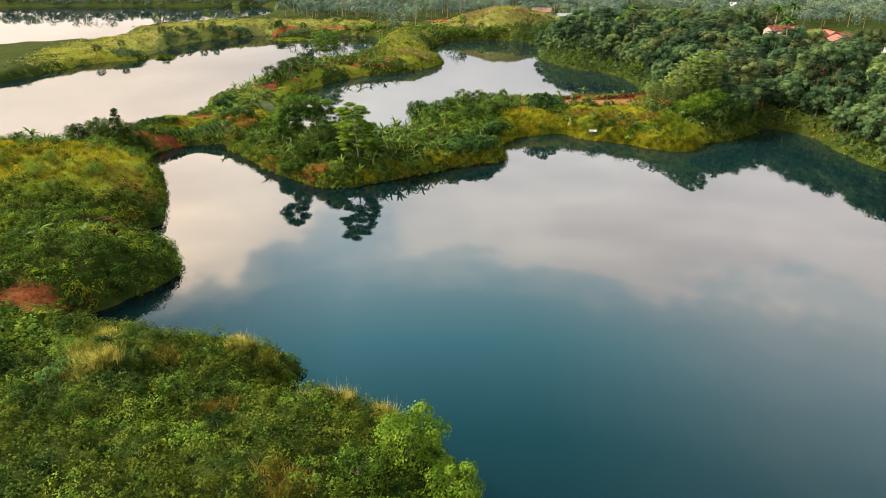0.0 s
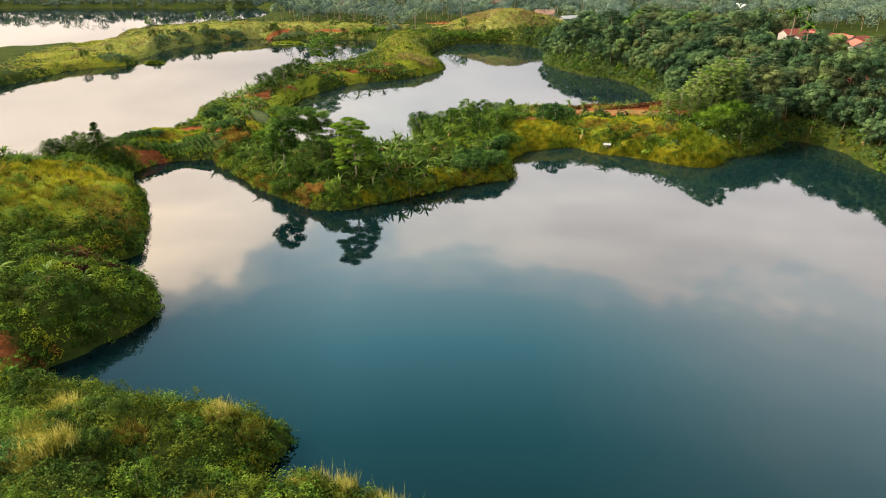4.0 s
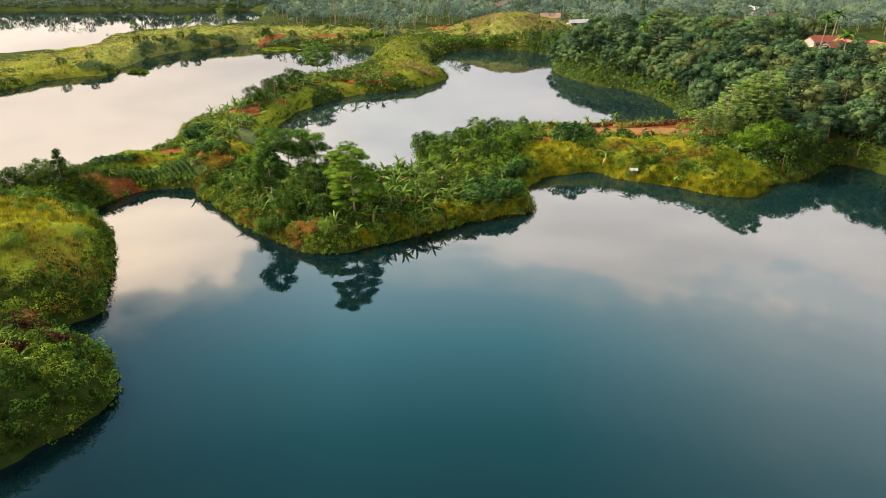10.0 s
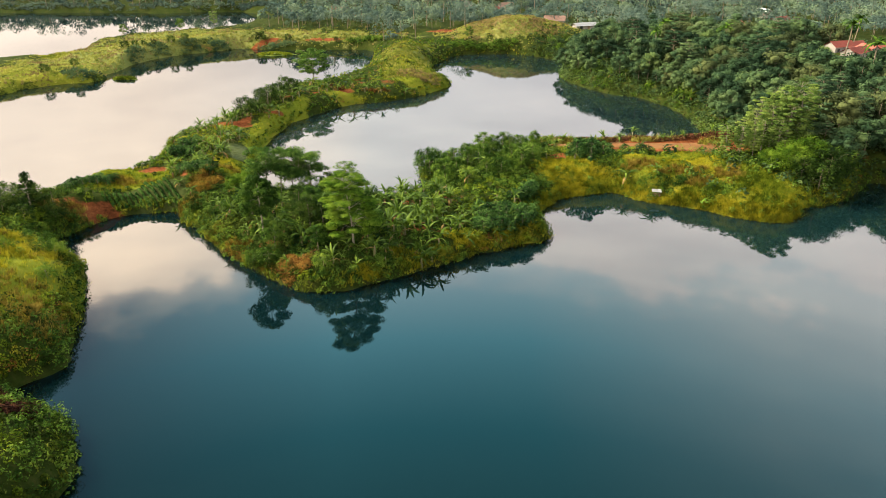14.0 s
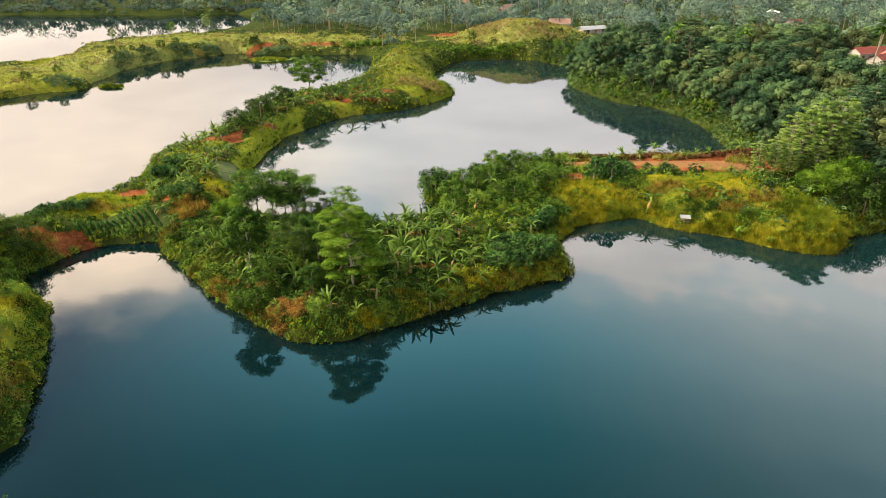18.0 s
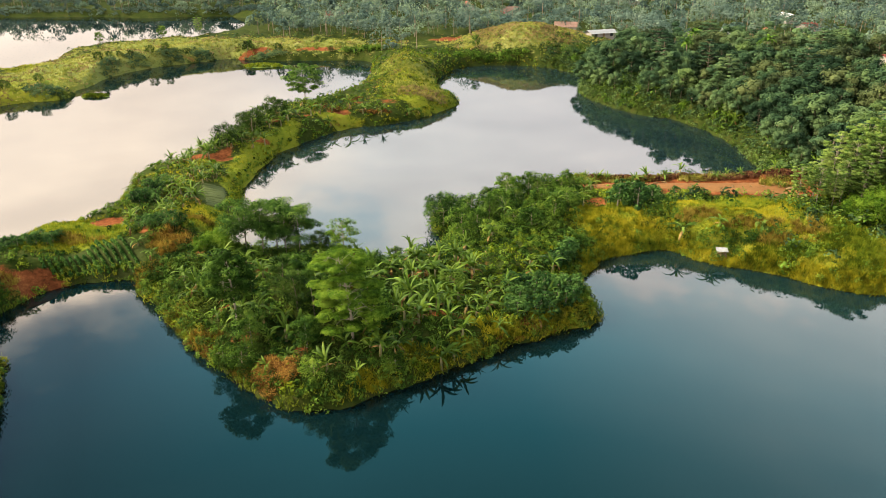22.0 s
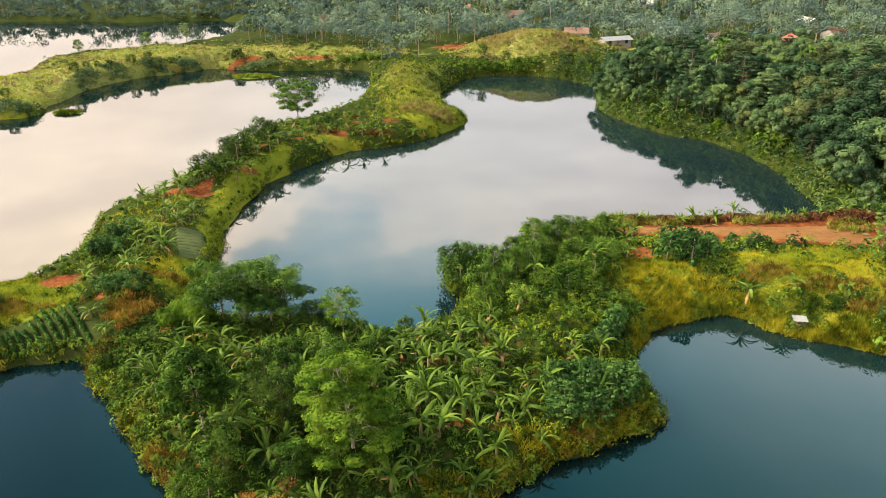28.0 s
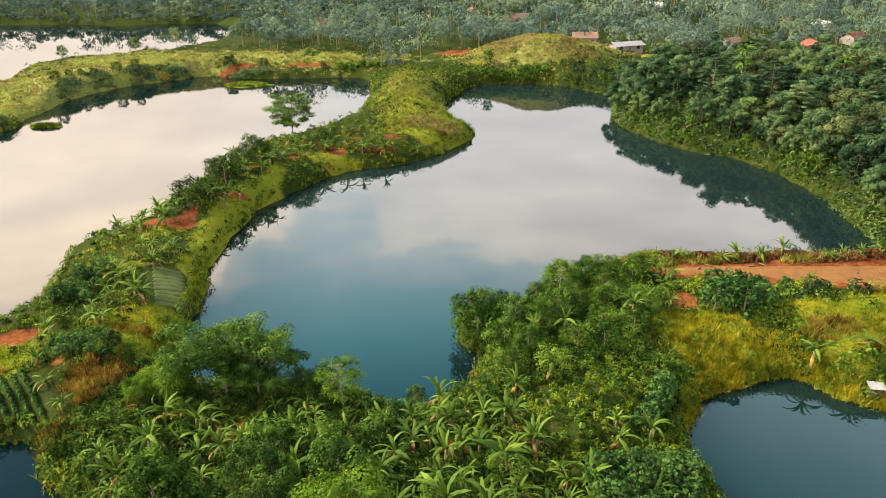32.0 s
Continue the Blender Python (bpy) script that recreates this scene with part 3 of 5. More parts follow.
def scatter(box, count, keep):
    w, h = box[1] - box[0], box[3] - box[2]
    nx = max(1, round(math.sqrt(count * w / h)))
    ny = max(1, round(count / nx))
    ix, iy = np.meshgrid(np.arange(nx), np.arange(ny))
    x = box[0] + (ix.ravel() + rng.uniform(-0.1, 1.1, nx * ny)) * w / nx
    y = box[2] + (iy.ravel() + rng.uniform(-0.1, 1.1, nx * ny)) * h / ny
    mess = rng.permutation(len(x))
    x, y = x[mess], y[mess]
    d = on_grid(GD, x, y)
    soil, gold, field = masks(x, y)
    ok = keep(x, y, d, soil, gold, field)
    x, y = x[ok], y[ok]
    return np.stack([x, y, on_grid(GZ, x, y)], -1)


def stuff(name, verts, size, material, label, category):
    return tagged(new(name, quick_mesh(name, verts, size, material)), label, category, kind="stuff")


def shrub_zone(name, box, count, each, size, keep, label, r=(0.5, 1.3), flat=0.9, kinds=None, wide=0.55):
    """Clumps of leaves; the kinds of shrub keep to patches of their own, with ragged edges."""
    c = scatter(box, count, keep)
    rad = rng.uniform(*r, len(c))
    c[:, 2] += rad * rng.uniform(-0.15, 0.75, len(c))
    kinds = kinds or ((DEEP, 0.22), (SHRUB, 0.6), (LIME, 0.18))
    v = lumps(c[:, 0], c[:, 1], 5.0, 11.0) + rng.normal(0, 0.12, len(c))
    order = np.argsort(np.argsort(v)) / max(1, len(v))
    lo = 0.0
    for m, share in kinds:
        pick = (order >= lo) & (order < lo + share)
        lo += share
        if pick.any():
            stuff(name, lobe_leaves(c[pick], rad[pick], each, size, flat, wide, 0.25, 0.38 if size < 0.38 else 0.15), 4, m, label, "shrubs")


def no_gold(x, y, d, s, g, f):
    return (d > 0.2) & (s + rng.normal(0, 0.15, len(x)) < 0.45) & (g + rng.normal(0, 0.25, len(x)) < 0.62) & (f < 0.3)


def in_gold(x, y, d, s, g, f):
    return (d > 0.1) & (s + rng.normal(0, 0.15, len(x)) < 0.5) & (g + rng.normal(0, 0.2, len(x)) > 0.42) & (f < 0.3)


def rim(x, y, d, s, g, f):
    bare_bank = (x > -37) & (x < -22) & (y > 148.5) & (y < 153)
    open_slope = (x > 13) & (x < 51) & (y > 130) & (y < 154) & (rng.random(len(x)) < 0.4)
    return (d > -0.15) & (d < 1.6) & (s < 0.9) & ~open_slope & ~bare_bank


def rim_grass(x, y, d, s, g, f):
    return (d > -0.15) & (d < 1.6) & (s < 0.9)


RIM_KINDS = ((DEEP, 0.18), (SHRUB, 0.4), (OLIVE, 0.24), (LIME, 0.09), (GOLD_SCRUB, 0.07), (RUST, 0.02))
FAR_KINDS = ((DARK, 0.3), (SHORE, 0.6), (WOOD_LEAF, 0.1))
shrub_zone("undergrowth", (-72, 12, 24, 70), 4600, 84, 0.23, no_gold, "dense green shrubs covering the foreland bank", (0.35, 1.2), 1.0, ((DARK, 0.24), (OLIVE, 0.58), (DEEP, 0.06), (SHRUB, 0.1), (LIME, 0.02)))
shrub_zone("undergrowth", (-92, -32, 66, 142), 6200, 52, 0.27, no_gold, "dense green shrubs over the lakeside hill", (0.35, 1.1), 0.95, ((DEEP, 0.14), (OLIVE, 0.32), (SHRUB, 0.38), (LIME, 0.16)))
shrub_zone("undergrowth", (-72, 14, 112, 165), 3000, 48, 0.28, no_gold, "mixed green undergrowth on the planted point", (0.25, 0.75), 0.95, ((DARK, 0.26), (DEEP, 0.26), (SHRUB, 0.34), (LIME, 0.14)))
shrub_zone("undergrowth", (-42, -4, 116, 150), 1900, 38, 0.25, lambda *a: (a[2] > 1.0) & (a[3] < 0.5) & (a[5] < 0.3), "deep green broad-leaved growth between the banana plants", (0.25, 0.65), 0.9, ((DARK, 0.35), (DEEP, 0.5), (CASSAVA, 0.15)))
shrub_zone("undergrowth", (-8, 12, 126, 150), 900, 44, 0.2, no_gold, "fresh lime-green creepers on the cleared slope", (0.2, 0.5), 0.8, ((LIME, 0.6), (SHRUB, 0.4)))
shrub_zone("undergrowth", (-10, 18, 146, 176), 900, 50, 0.25, no_gold, "deep green scrub on the neck of land", (0.4, 1.1), 0.95, ((DARK, 0.12), (DEEP, 0.33), (CANOPY, 0.3), (SHRUB, 0.25)))
shrub_zone("undergrowth", (16, 66, 132, 176), 1700, 44, 0.32, no_gold, "green scrub along the bank between two lakes", (0.4, 1.1), 0.95, ((DEEP, 0.4), (SHRUB, 0.5), (LIME, 0.1)))
shrub_zone("undergrowth", (-64, 4, 165, 305), 2100, 34, 0.4, no_gold, "green scrub on the long spit", (0.3, 0.9), 0.95)
shrub_zone("undergrowth", (30, 84, 120, 310), 3800, 26, 0.6, no_gold, "thick green scrub on the wooded shore", (0.7, 1.7), kinds=FAR_KINDS)
shrub_zone("undergrowth", (32, 72, 170, 300), 2300, 30, 0.42, lambda *a: no_gold(*a) & (a[2] < 10), "tangled dark green scrub along the wooded shore", (0.6, 1.5), 0.95, FAR_KINDS)
shrub_zone("undergrowth", (-140, -20, 190, 350), 800, 26, 0.42, no_gold, "low green scrub on the far strip", (0.4, 1.1), kinds=((SHORE, 0.55), (MID_LEAF, 0.45)))
for box, n in (((-78, 12, -48, 24), 1700), ((-136, -92, 40, 132), 1500), ((84, 140, -45, 118), 1600), ((-72, -40, 40, 72), 500)):
    shrub_zone("undergrowth", box, n, 24, 0.62, no_gold, "rough green scrub on the outer banks", (0.7, 1.8), 0.9, ((DEEP, 0.5), (SHRUB, 0.45), (LIME, 0.05)))
shrub_zone("waterside_scrub", (-75, 12, 22, 142), 11000, 50, 0.28, rim, "bushy growth hanging over the near lake's edge", (0.4, 1.0), kinds=RIM_KINDS)
shrub_zone("waterside_scrub", (-72, 84, 112, 180), 8500, 50, 0.28, rim, "bushy growth hanging over the lake's edge", (0.35, 0.9), kinds=RIM_KINDS)
shrub_zone("waterside_scrub", (-64, 28, 180, 305), 6700, 22, 0.4, rim, "bushy growth along the spit's shore", (0.25, 0.7), 0.8, RIM_KINDS)
shrub_zone("waterside_scrub", (28, 62, 176, 305), 4600, 26, 0.38, rim, "dark bushy growth along the wooded shore", (0.4, 1.0), 0.9, FAR_KINDS)
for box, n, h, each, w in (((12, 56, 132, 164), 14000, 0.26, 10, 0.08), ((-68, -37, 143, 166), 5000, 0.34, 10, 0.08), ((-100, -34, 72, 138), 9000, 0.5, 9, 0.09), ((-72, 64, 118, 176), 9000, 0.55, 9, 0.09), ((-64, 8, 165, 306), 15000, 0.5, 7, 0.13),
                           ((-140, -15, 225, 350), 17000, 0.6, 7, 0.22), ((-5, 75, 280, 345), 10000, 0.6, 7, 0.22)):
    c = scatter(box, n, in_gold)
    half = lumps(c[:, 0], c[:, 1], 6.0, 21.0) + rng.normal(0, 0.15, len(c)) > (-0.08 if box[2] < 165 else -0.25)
    stuff("grass", blades(c[~half], each, h, w), 3, GRASS if box[2] < 200 else HAZE_DRY, "yellow-green grass on the open slopes", "grass")
    stuff("grass", blades(c[half], each, h * 0.8, w), 3, GREEN_GRASS if box[2] < 200 else HAZE_GRASS, "fresh green grass on the open slopes", "grass")
for box, n in (((-100, 14, 20, 142), 5000), ((-72, 66, 112, 176), 15000), ((12, 52, 132, 154), 14000), ((-64, 28, 165, 300), 9000)):
    c = scatter(box, n, rim_grass)
    pale = lumps(c[:, 0], c[:, 1], 7.0, 31.0) + 0.012 * (c[:, 0] + 10) + rng.normal(0, 0.12, len(c)) > 0.0
    stuff("bank_grass", blades(c[~pale], 9, 0.8, 0.1, 0.45), 3, GREEN_GRASS, "rank green grass hanging over the water's edge", "grass")
    stuff("bank_grass", blades(c[pale], 9, 0.8, 0.1, 0.45), 3, GRASS, "yellowing rank grass at the water's edge", "grass")


# ---- trees ----
def part(name, data, parent, label=""):
    ob = new(name, data)
    ob.parent = parent
    return tagged(ob, label)


def tube(bm, pts, radii, seg=6):
    rings = []
    for i, p in enumerate(pts):
        p = Vector(p)
        d = (Vector(pts[min(i + 1, len(pts) - 1)]) - Vector(pts[max(i - 1, 0)])).normalized()
        u = d.orthogonal().normalized()
        v = d.cross(u)
        rings.append([bm.verts.new(p + (u * math.cos(a) + v * math.sin(a)) * radii[i]) for a in [2 * math.pi * k / seg for k in range(seg)]])
    for a, b in zip(rings, rings[1:]):
        for k in range(seg):
            bm.faces.new((a[k], a[(k + 1) % seg], b[(k + 1) % seg], b[k]))
    bm.faces.new(rings[-1])


def to_mesh(name, bm, material):
    me = bpy.data.meshes.new(name)
    bmesh.ops.recalc_face_normals(bm, faces=bm.faces)
    for f in bm.faces:
        f.smooth = True
    bm.to_mesh(me)
    bm.free()
    me.materials.append(material)
    return me


def make_tree(name, label, h, r, style, leaf_mat, bark, count, size, category="tree", wide=0.55, stray=0.24, heart=0.0):
    """A tapered trunk with limbs, and a crown of leaf sprays at the limbs' ends."""
    top = new(name)
    tagged(top, label, category)
    bm = bmesh.new()
    bend = rng.normal(0, 0.04 * h, 2)
    first = {"round": 0.22, "layered": 0.2, "umbrella": 0.34, "tiered": 0.3, "stemmed": 0.48, "cone": 0.1, "ball": 0.15}[style]
    tip = Vector((bend[0], bend[1], h * 0.92))
    trunk = [Vector((bend[0] * s * s, bend[1] * s * s, h * 0.92 * s - 0.3 * (s == 0))) for s in (0, 0.25, 0.5, 0.75, 1)]
    tr = (0.009 if style in ("layered", "umbrella", "tiered", "stemmed") else 0.014) * h + 0.03
    tube(bm, trunk, [tr * 1.3, tr, tr * 0.75, tr * 0.5, tr * 0.2], 7)
    centres, radii = [], []
    k = {"round": 16, "layered": 44, "umbrella": 26, "tiered": 40, "stemmed": 18, "cone": 16, "ball": 14}[style]
    for i in range(k):
        s = first + (0.95 - first) * (i + 0.5) / k
        a = i * 2.4 + rng.uniform(-0.4, 0.4)
        if style in ("layered", "tiered"):
            s = first + (0.95 - first) * (0.4 + int((i + 0.5) / k * 8)) / 8
        reach = r * {"round": math.sin(math.pi * (0.22 + 0.68 * (s - first) / (1 - first))), "layered": math.sin(math.pi * (0.3 + 0.62 * (s - first) / (1 - first))) ** 0.8,
                     "umbrella": 0.3 + 0.7 * math.sqrt(rng.random()), "tiered": math.sin(math.pi * (0.22 + 0.5 * (s - first) / (1 - first))), "stemmed": math.sin(math.pi * (0.3 + 0.6 * (s - first) / (1 - first))), "cone": 1.0 - 0.85 * s, "ball": math.sqrt(max(0.1, 1 - (s * 1.1 - 0.35) ** 2))}[style] * rng.uniform(0.55, 1.0)
        start = Vector((bend[0] * s * s, bend[1] * s * s, h * 0.92 * s))
        rise = {"round": 0.25, "layered": 0.04, "umbrella": 0.05, "tiered": 0.06, "stemmed": 0.15, "cone": 0.05, "ball": 0.1}[style] * r
        z = h * 0.69 + rng.uniform(-0.26, 0.25) * h if style == "umbrella" else start.z + rise * rng.uniform(0.3, 1)
        end = Vector((math.cos(a) * reach + start.x, math.sin(a) * reach + start.y, z))
        midp = (start + end) / 2 + Vector((0, 0, 0.06 * h * (1 if style != "cone" else 0)))
        tube(bm, [start, midp, end], [tr * 0.26 * (1 - 0.6 * s), tr * 0.14, tr * 0.06], 5)
        centres.append(end)
        radii.append(r * {"round": 0.46, "layered": 0.33, "umbrella": 0.33, "tiered": 0.36, "stemmed": 0.4, "cone": 0.32, "ball": 0.5}[style] * rng.uniform(0.7, 1.15))
    centres.append(tip)
    radii.append(r * 0.3)
    part("trunk", to_mesh("trunk", bm, bark), top)
    flat = {"round": 0.75, "layered": 0.21, "umbrella": 0.42, "tiered": 0.3, "stemmed": 0.6, "cone": 0.6, "ball": 0.85}[style]
    mids, rads = np.array(centres), np.array(radii)
    crown = lobe_leaves(mids, rads, count // len(centres), size, flat, wide, 0.5 if heart == 0 else 0.38, stray)
    if heart:
        crown = np.concatenate([crown, cores(mids, rads * heart, flat)])
    part("crown", quick_mesh("crown", crown, 4, leaf_mat), top)
    return top


PROTO = {}


def plant(key, maker, x, y, scale=1.0, turn=None, sink=0.05, group=""):
    """The first of a kind is built where it stands, the next are copies."""
    m = Matrix.Translation((x, y, gz(x, y) - sink)) @ Matrix.Rotation(rng.uniform(0, 6.28) if turn is None else turn, 4, "Z") @ Matrix.Scale(scale, 4)
    if key in PROTO:
        ob = PROTO[key]
        got = copy_thing(ob, m @ Matrix.Diagonal([1 / s for s in ob.scale] + [1]))
    else:
        got = PROTO[key] = maker()
        got.matrix_basis = m
    return tagged(got, group=group)


KINDS = {
    "round": ("leafy_tree", "round-crowned green broadleaf tree", 8.0, 3.0, "round", CANOPY, BARK, 4200, 0.29),
    "stemmed": ("leafy_tree", "green broadleaf tree with a bare pale trunk", 7.4, 2.1, "stemmed", CANOPY, PALE_BARK, 4200, 0.26),
    "layered": ("layered_tree", "bright green feathery tree with tiered branches", 10.0, 3.5, "layered", BRIGHT, PALE_BARK, 19000, 0.23),
    "bright_bush": ("bush", "bright green small-leaved bush at the water's edge", 4.0, 2.6, "ball", BRIGHT, BARK, 4200, 0.26),
    "umbrella": ("umbrella_tree", "spreading flat-topped tree with pale forked trunks", 8.0, 4.2, "umbrella", UMBRELLA, PALE_BARK, 5200, 0.27),
    "cassava": ("cassava_bush", "blue-green leafy cassava shrub", 2.0, 0.95, "ball", CASSAVA, PALE_BARK, 330, 0.3),
    "broad": ("leafy_tree", "deep green broadleaf tree on the point", 6.0, 2.5, "round", DEEP, PALE_BARK, 3800, 0.29),
    "fine": ("layered_tree", "tall tiered feathery green tree on the spit", 9.4, 4.2, "tiered", UMBRELLA, PALE_BARK, 7500, 0.32),
    "feathery": ("feathery_tree", "airy light green tree with pale slender trunk", 11.0, 2.3, "tiered", FEATHER, PALE_BARK, 5200, 0.25),
    "thin": ("slender_tree", "slender young tree with a sparse light green crown", 7.0, 2.4, "tiered", BRIGHT, PALE_BARK, 2600, 0.24),
    "dark": ("dark_tree", "dark green dense tree with a narrow crown", 7.0, 2.6, "round", DARK, BARK, 3000, 0.27),
    "cone": ("conical_tree", "dark conical tree on the bank", 7.0, 2.4, "cone", DARK, BARK, 1200, 0.36),
    "ball": ("bush", "dense rounded green bush", 3.0, 1.8, "ball", SHRUB, BARK, 1500, 0.23),
    "deepball": ("bush", "dense deep green rounded bush", 3.0, 1.9, "ball", DEEP, BARK, 1700, 0.23),
    "darkball": ("bush", "dark green rounded shrub", 3.0, 1.8, "ball", DARK, BARK, 1500, 0.23),
    "forest": ("forest_tree", "green broadleaf tree at the wood's edge", 9.0, 3.4, "round", MID_LEAF, BARK, 1700, 0.52),
    "forest_tall": ("forest_tree", "tall tiered tree of the wood", 12.0, 3.8, "layered", MID_LEAF, BARK, 1800, 0.5),
    "forest_dark": ("forest_tree", "dark billowing tree of the wood", 8.0, 3.8, "round", WOOD_DARK, BARK, 1700, 0.5),
    "forest_brown": ("forest_tree", "olive-brown bushy tree of the wood", 8.0, 3.9, "round", WOOD_BROWN, BARK, 1700, 0.45),
    "forest_light": ("forest_tree", "light green young tree of the wood", 7.0, 2.8, "round", WOOD_LIGHT, BARK, 1100, 0.45),
}


def grow(kind, x, y, height, group="", variant=0, turn=None):
    k = KINDS[kind]
    return plant((kind, variant), lambda: make_tree(*k[:9], "bush" if "bush" in k[0] else "tree", *((0.7, 0.14, 0.55) if "forest" in k[0] else (0.6, 0.2))), x, y, height / k[2], turn, group=group)


def thin_out(pts, gap):
    kept, cells = [], {}
    for p in pts:
        c = (int(p[0] // gap), int(p[1] // gap))
        if all((p[0] - q[0]) ** 2 + (p[1] - q[1]) ** 2 > gap * gap for i in (-1, 0, 1) for j in (-1, 0, 1) for q in cells.get((c[0] + i, c[1] + j), ())):
            cells.setdefault(c, []).append(p)
            kept.append(p)
    return np.array(kept)


# the point's own trees
grow("layered", -15.4, 123.0, 10.6)
grow("stemmed", -27.9, 126.4, 9.2)
for x, y, h in ((-31.8, 147.0, 7.2), (-29.5, 146.6, 7.6), (-26.6, 146.7, 7.1), (-24.6, 146.2, 5.8), (-28.0, 148.2, 6.8)):
    grow("umbrella", x, y, h, "umbrella trees on the point")
grow("thin", -18.4, 143.2, 5.4)
grow("fine", -37.4, 232.5, 9.6)
grow("cone", -63.5, 135, 6.5)
for x, y, h in ((-69.5, 131.5, 3.2), (-67, 134, 3.6), (-65, 137.5, 3.4), (-61.6, 137.6, 3.0), (-60, 134.5, 2.6), (-68, 137, 3.0), (-63, 132, 2.6), (-71.5, 134.5, 3.2)):
    grow("darkball", x, y, h, "dark shrubs round the conical tree")
for x, y, h in ((-20, 128, 4.6), (-22, 129, 4.8), (-24, 132, 4.4), (-12, 146.4, 3.0), (-21.5, 144.5, 3.0), (-20.6, 147.2, 2.8)):
    grow("dark", x, y, h, "dark trees on the point")
for x, y, h in ((-17.5, 133.5, 3.6), (-13.5, 127.5, 3.2), (-19.5, 137, 3.0), (-10, 131.5, 2.6), (-15, 139, 2.6), (-23, 136, 3.2), (-5, 134.5, 2.4), (-26, 148.6, 1.7), (-23.4, 148.4, 1.9), (-30.4, 149.2, 1.3)):
    grow("deepball", x, y, h, "dark rounded bushes among the banana plants")
spread = np.stack([-25 + rng.uniform(-7, 7, 160), 127 + rng.uniform(-7, 7, 160)], -1)
spread = spread[(on_grid(GD, spread[:, 0], spread[:, 1]) > 2.0) & (np.hypot(spread[:, 0] + 15.4, spread[:, 1] - 123.0) > 4) & (np.hypot(spread[:, 0] + 28.5, spread[:, 1] - 126.2) > 3.5)]
for i, (x, y) in enumerate(thin_out(spread, 5.2)):
    grow("broad", x, y, rng.uniform(3.0, 5.2), "broadleaf trees on the point", i % 2)
for x, y, h in ((-5.5, 157, 3.6), (-6, 160.5, 3.8), (-4.5, 163, 3.2), (-3, 154, 3.0), (-1.5, 158, 3.2), (4, 152, 2.6), (9, 160, 2.8), (7, 155, 2.4), (13, 165, 2.4), (11, 169, 2.6), (-3, 149, 2.4), (1, 148, 2.6), (3, 158, 3.4), (-2, 162, 3.2), (6.5, 151, 2.8), (10, 153.5, 2.6), (12.5, 158, 2.8), (2, 165, 3.0), (9, 170, 2.8)):
    grow("ball" if h < 2.75 else "deepball", x, y, h, "bushes on the neck of land")
for kind, x, y, h in (("round", 2.5, 163.0, 4.6), ("round", 5.5, 167, 5.0), ("dark", 1, 160, 4.0), ("round", 1, 155, 3.8), ("round", 8, 166, 4.0), ("dark", 5, 159, 3.6), ("round", -1, 151, 3.6), ("thin", 5, 168.5, 5.5), ("thin", 4.2, 163.4, 6.4),
                      ("dark", 9, 163, 3.2), ("round", 14, 167, 2.8)):
    grow(kind, x, y, h, "small trees on the neck of land")
for x, y, h in ((20, 158, 3.4), (22.5, 156.5, 3.6), (25, 158, 3.2), (23, 160, 3.0), (21.5, 162.5, 2.8), (24.5, 162.8, 2.6), (21, 160, 2.8), (27, 163, 2.2), (30, 162.6, 2.0), (33, 161.6, 1.8)):
    grow("cassava", x, y, h, "dark shrubs beside the track")
for k in range(14):
    q = k / 13
    grow("cassava", 11.0 - 3.2 * q + 0.4 * math.sin(5 * q), 146.5 - 6.5 * q, rng.uniform(1.6, 2.3), "cassava hedge on the point", k % 2)
for r in range(5):
    for k in range(9):
        x, y = 1.0 + k * 0.95 + 0.25 * r + rng.normal(0, 0.15), 129.2 + r * 1.35 + 0.12 * k + rng.normal(0, 0.15)
        if on_grid(GD, np.array([x]), np.array([y]))[0] > 1.2:
            grow("cassava", x, y, rng.uniform(1.3, 2.0), "cassava rows on the point", k % 2)
for r in range(3):
    for k in range(7):
        grow("cassava", -46.8 + k * 0.85 + rng.normal(0, 0.12), 150.6 + r * 1.2 + rng.normal(0, 0.12), rng.uniform(1.0, 1.4), "cassava on the terrace", k % 2)
        grow("cassava", -64.5 + k * 1.05 + 0.4 * r + rng.normal(0, 0.12), 145.6 + 0.35 * k + r * 1.2 + rng.normal(0, 0.12), rng.uniform(1.1, 1.5), "cassava above the red bank", k % 2)
        grow("cassava", -52.5 + r * 1.3 + rng.normal(0, 0.2), 163.5 + k * 1.15 + rng.normal(0, 0.2), rng.uniform(1.2, 1.9), "cassava on the spit", k % 2)
for x, y in ((-45, 197), (-43.5, 203), (-42, 210), (-40, 214), (-45.5, 206), (-42, 219), (-46, 193)):
    grow("darkball", x, y, rng.uniform(3.0, 4.6), "dark bushes on the spit")
for x, y in ((-107.5, 292), (-105, 294), (-102.5, 296.5), (-98, 301.5), (-94, 305), (-108, 285), (-112, 256), (-69, 314), (-58, 312.5), (-40, 312), (-118, 250)):
    grow("darkball", x - 1.5, y + 1.5, rng.uniform(1.5, 3.8), "bushes on the far bank")
for x, y, h in ((46, 157, 6), (48, 155.6, 6.5), (50, 155, 6.5), (52, 156.5, 7), (54, 155, 7.5), (49, 158.5, 7), (51.5, 159, 8), (54, 158, 9), (56, 156.5, 10), (57, 159, 12), (58.5, 157.5, 12.5), (56, 161, 12.5), (59, 161, 13.5), (53, 161.5, 10)):
    grow("feathery", x, y, h, "feathery trees at the track's end", int(x) % 2)
for x, y, h in ((53.5, 149.5, 3.6), (51.5, 151.5, 3.0), (55.5, 151, 4.0), (58, 152, 4.4)):
    grow("bright_bush", x, y, h, "bushes by the eastern cove")
grow("feathery", -97, 350, 8)
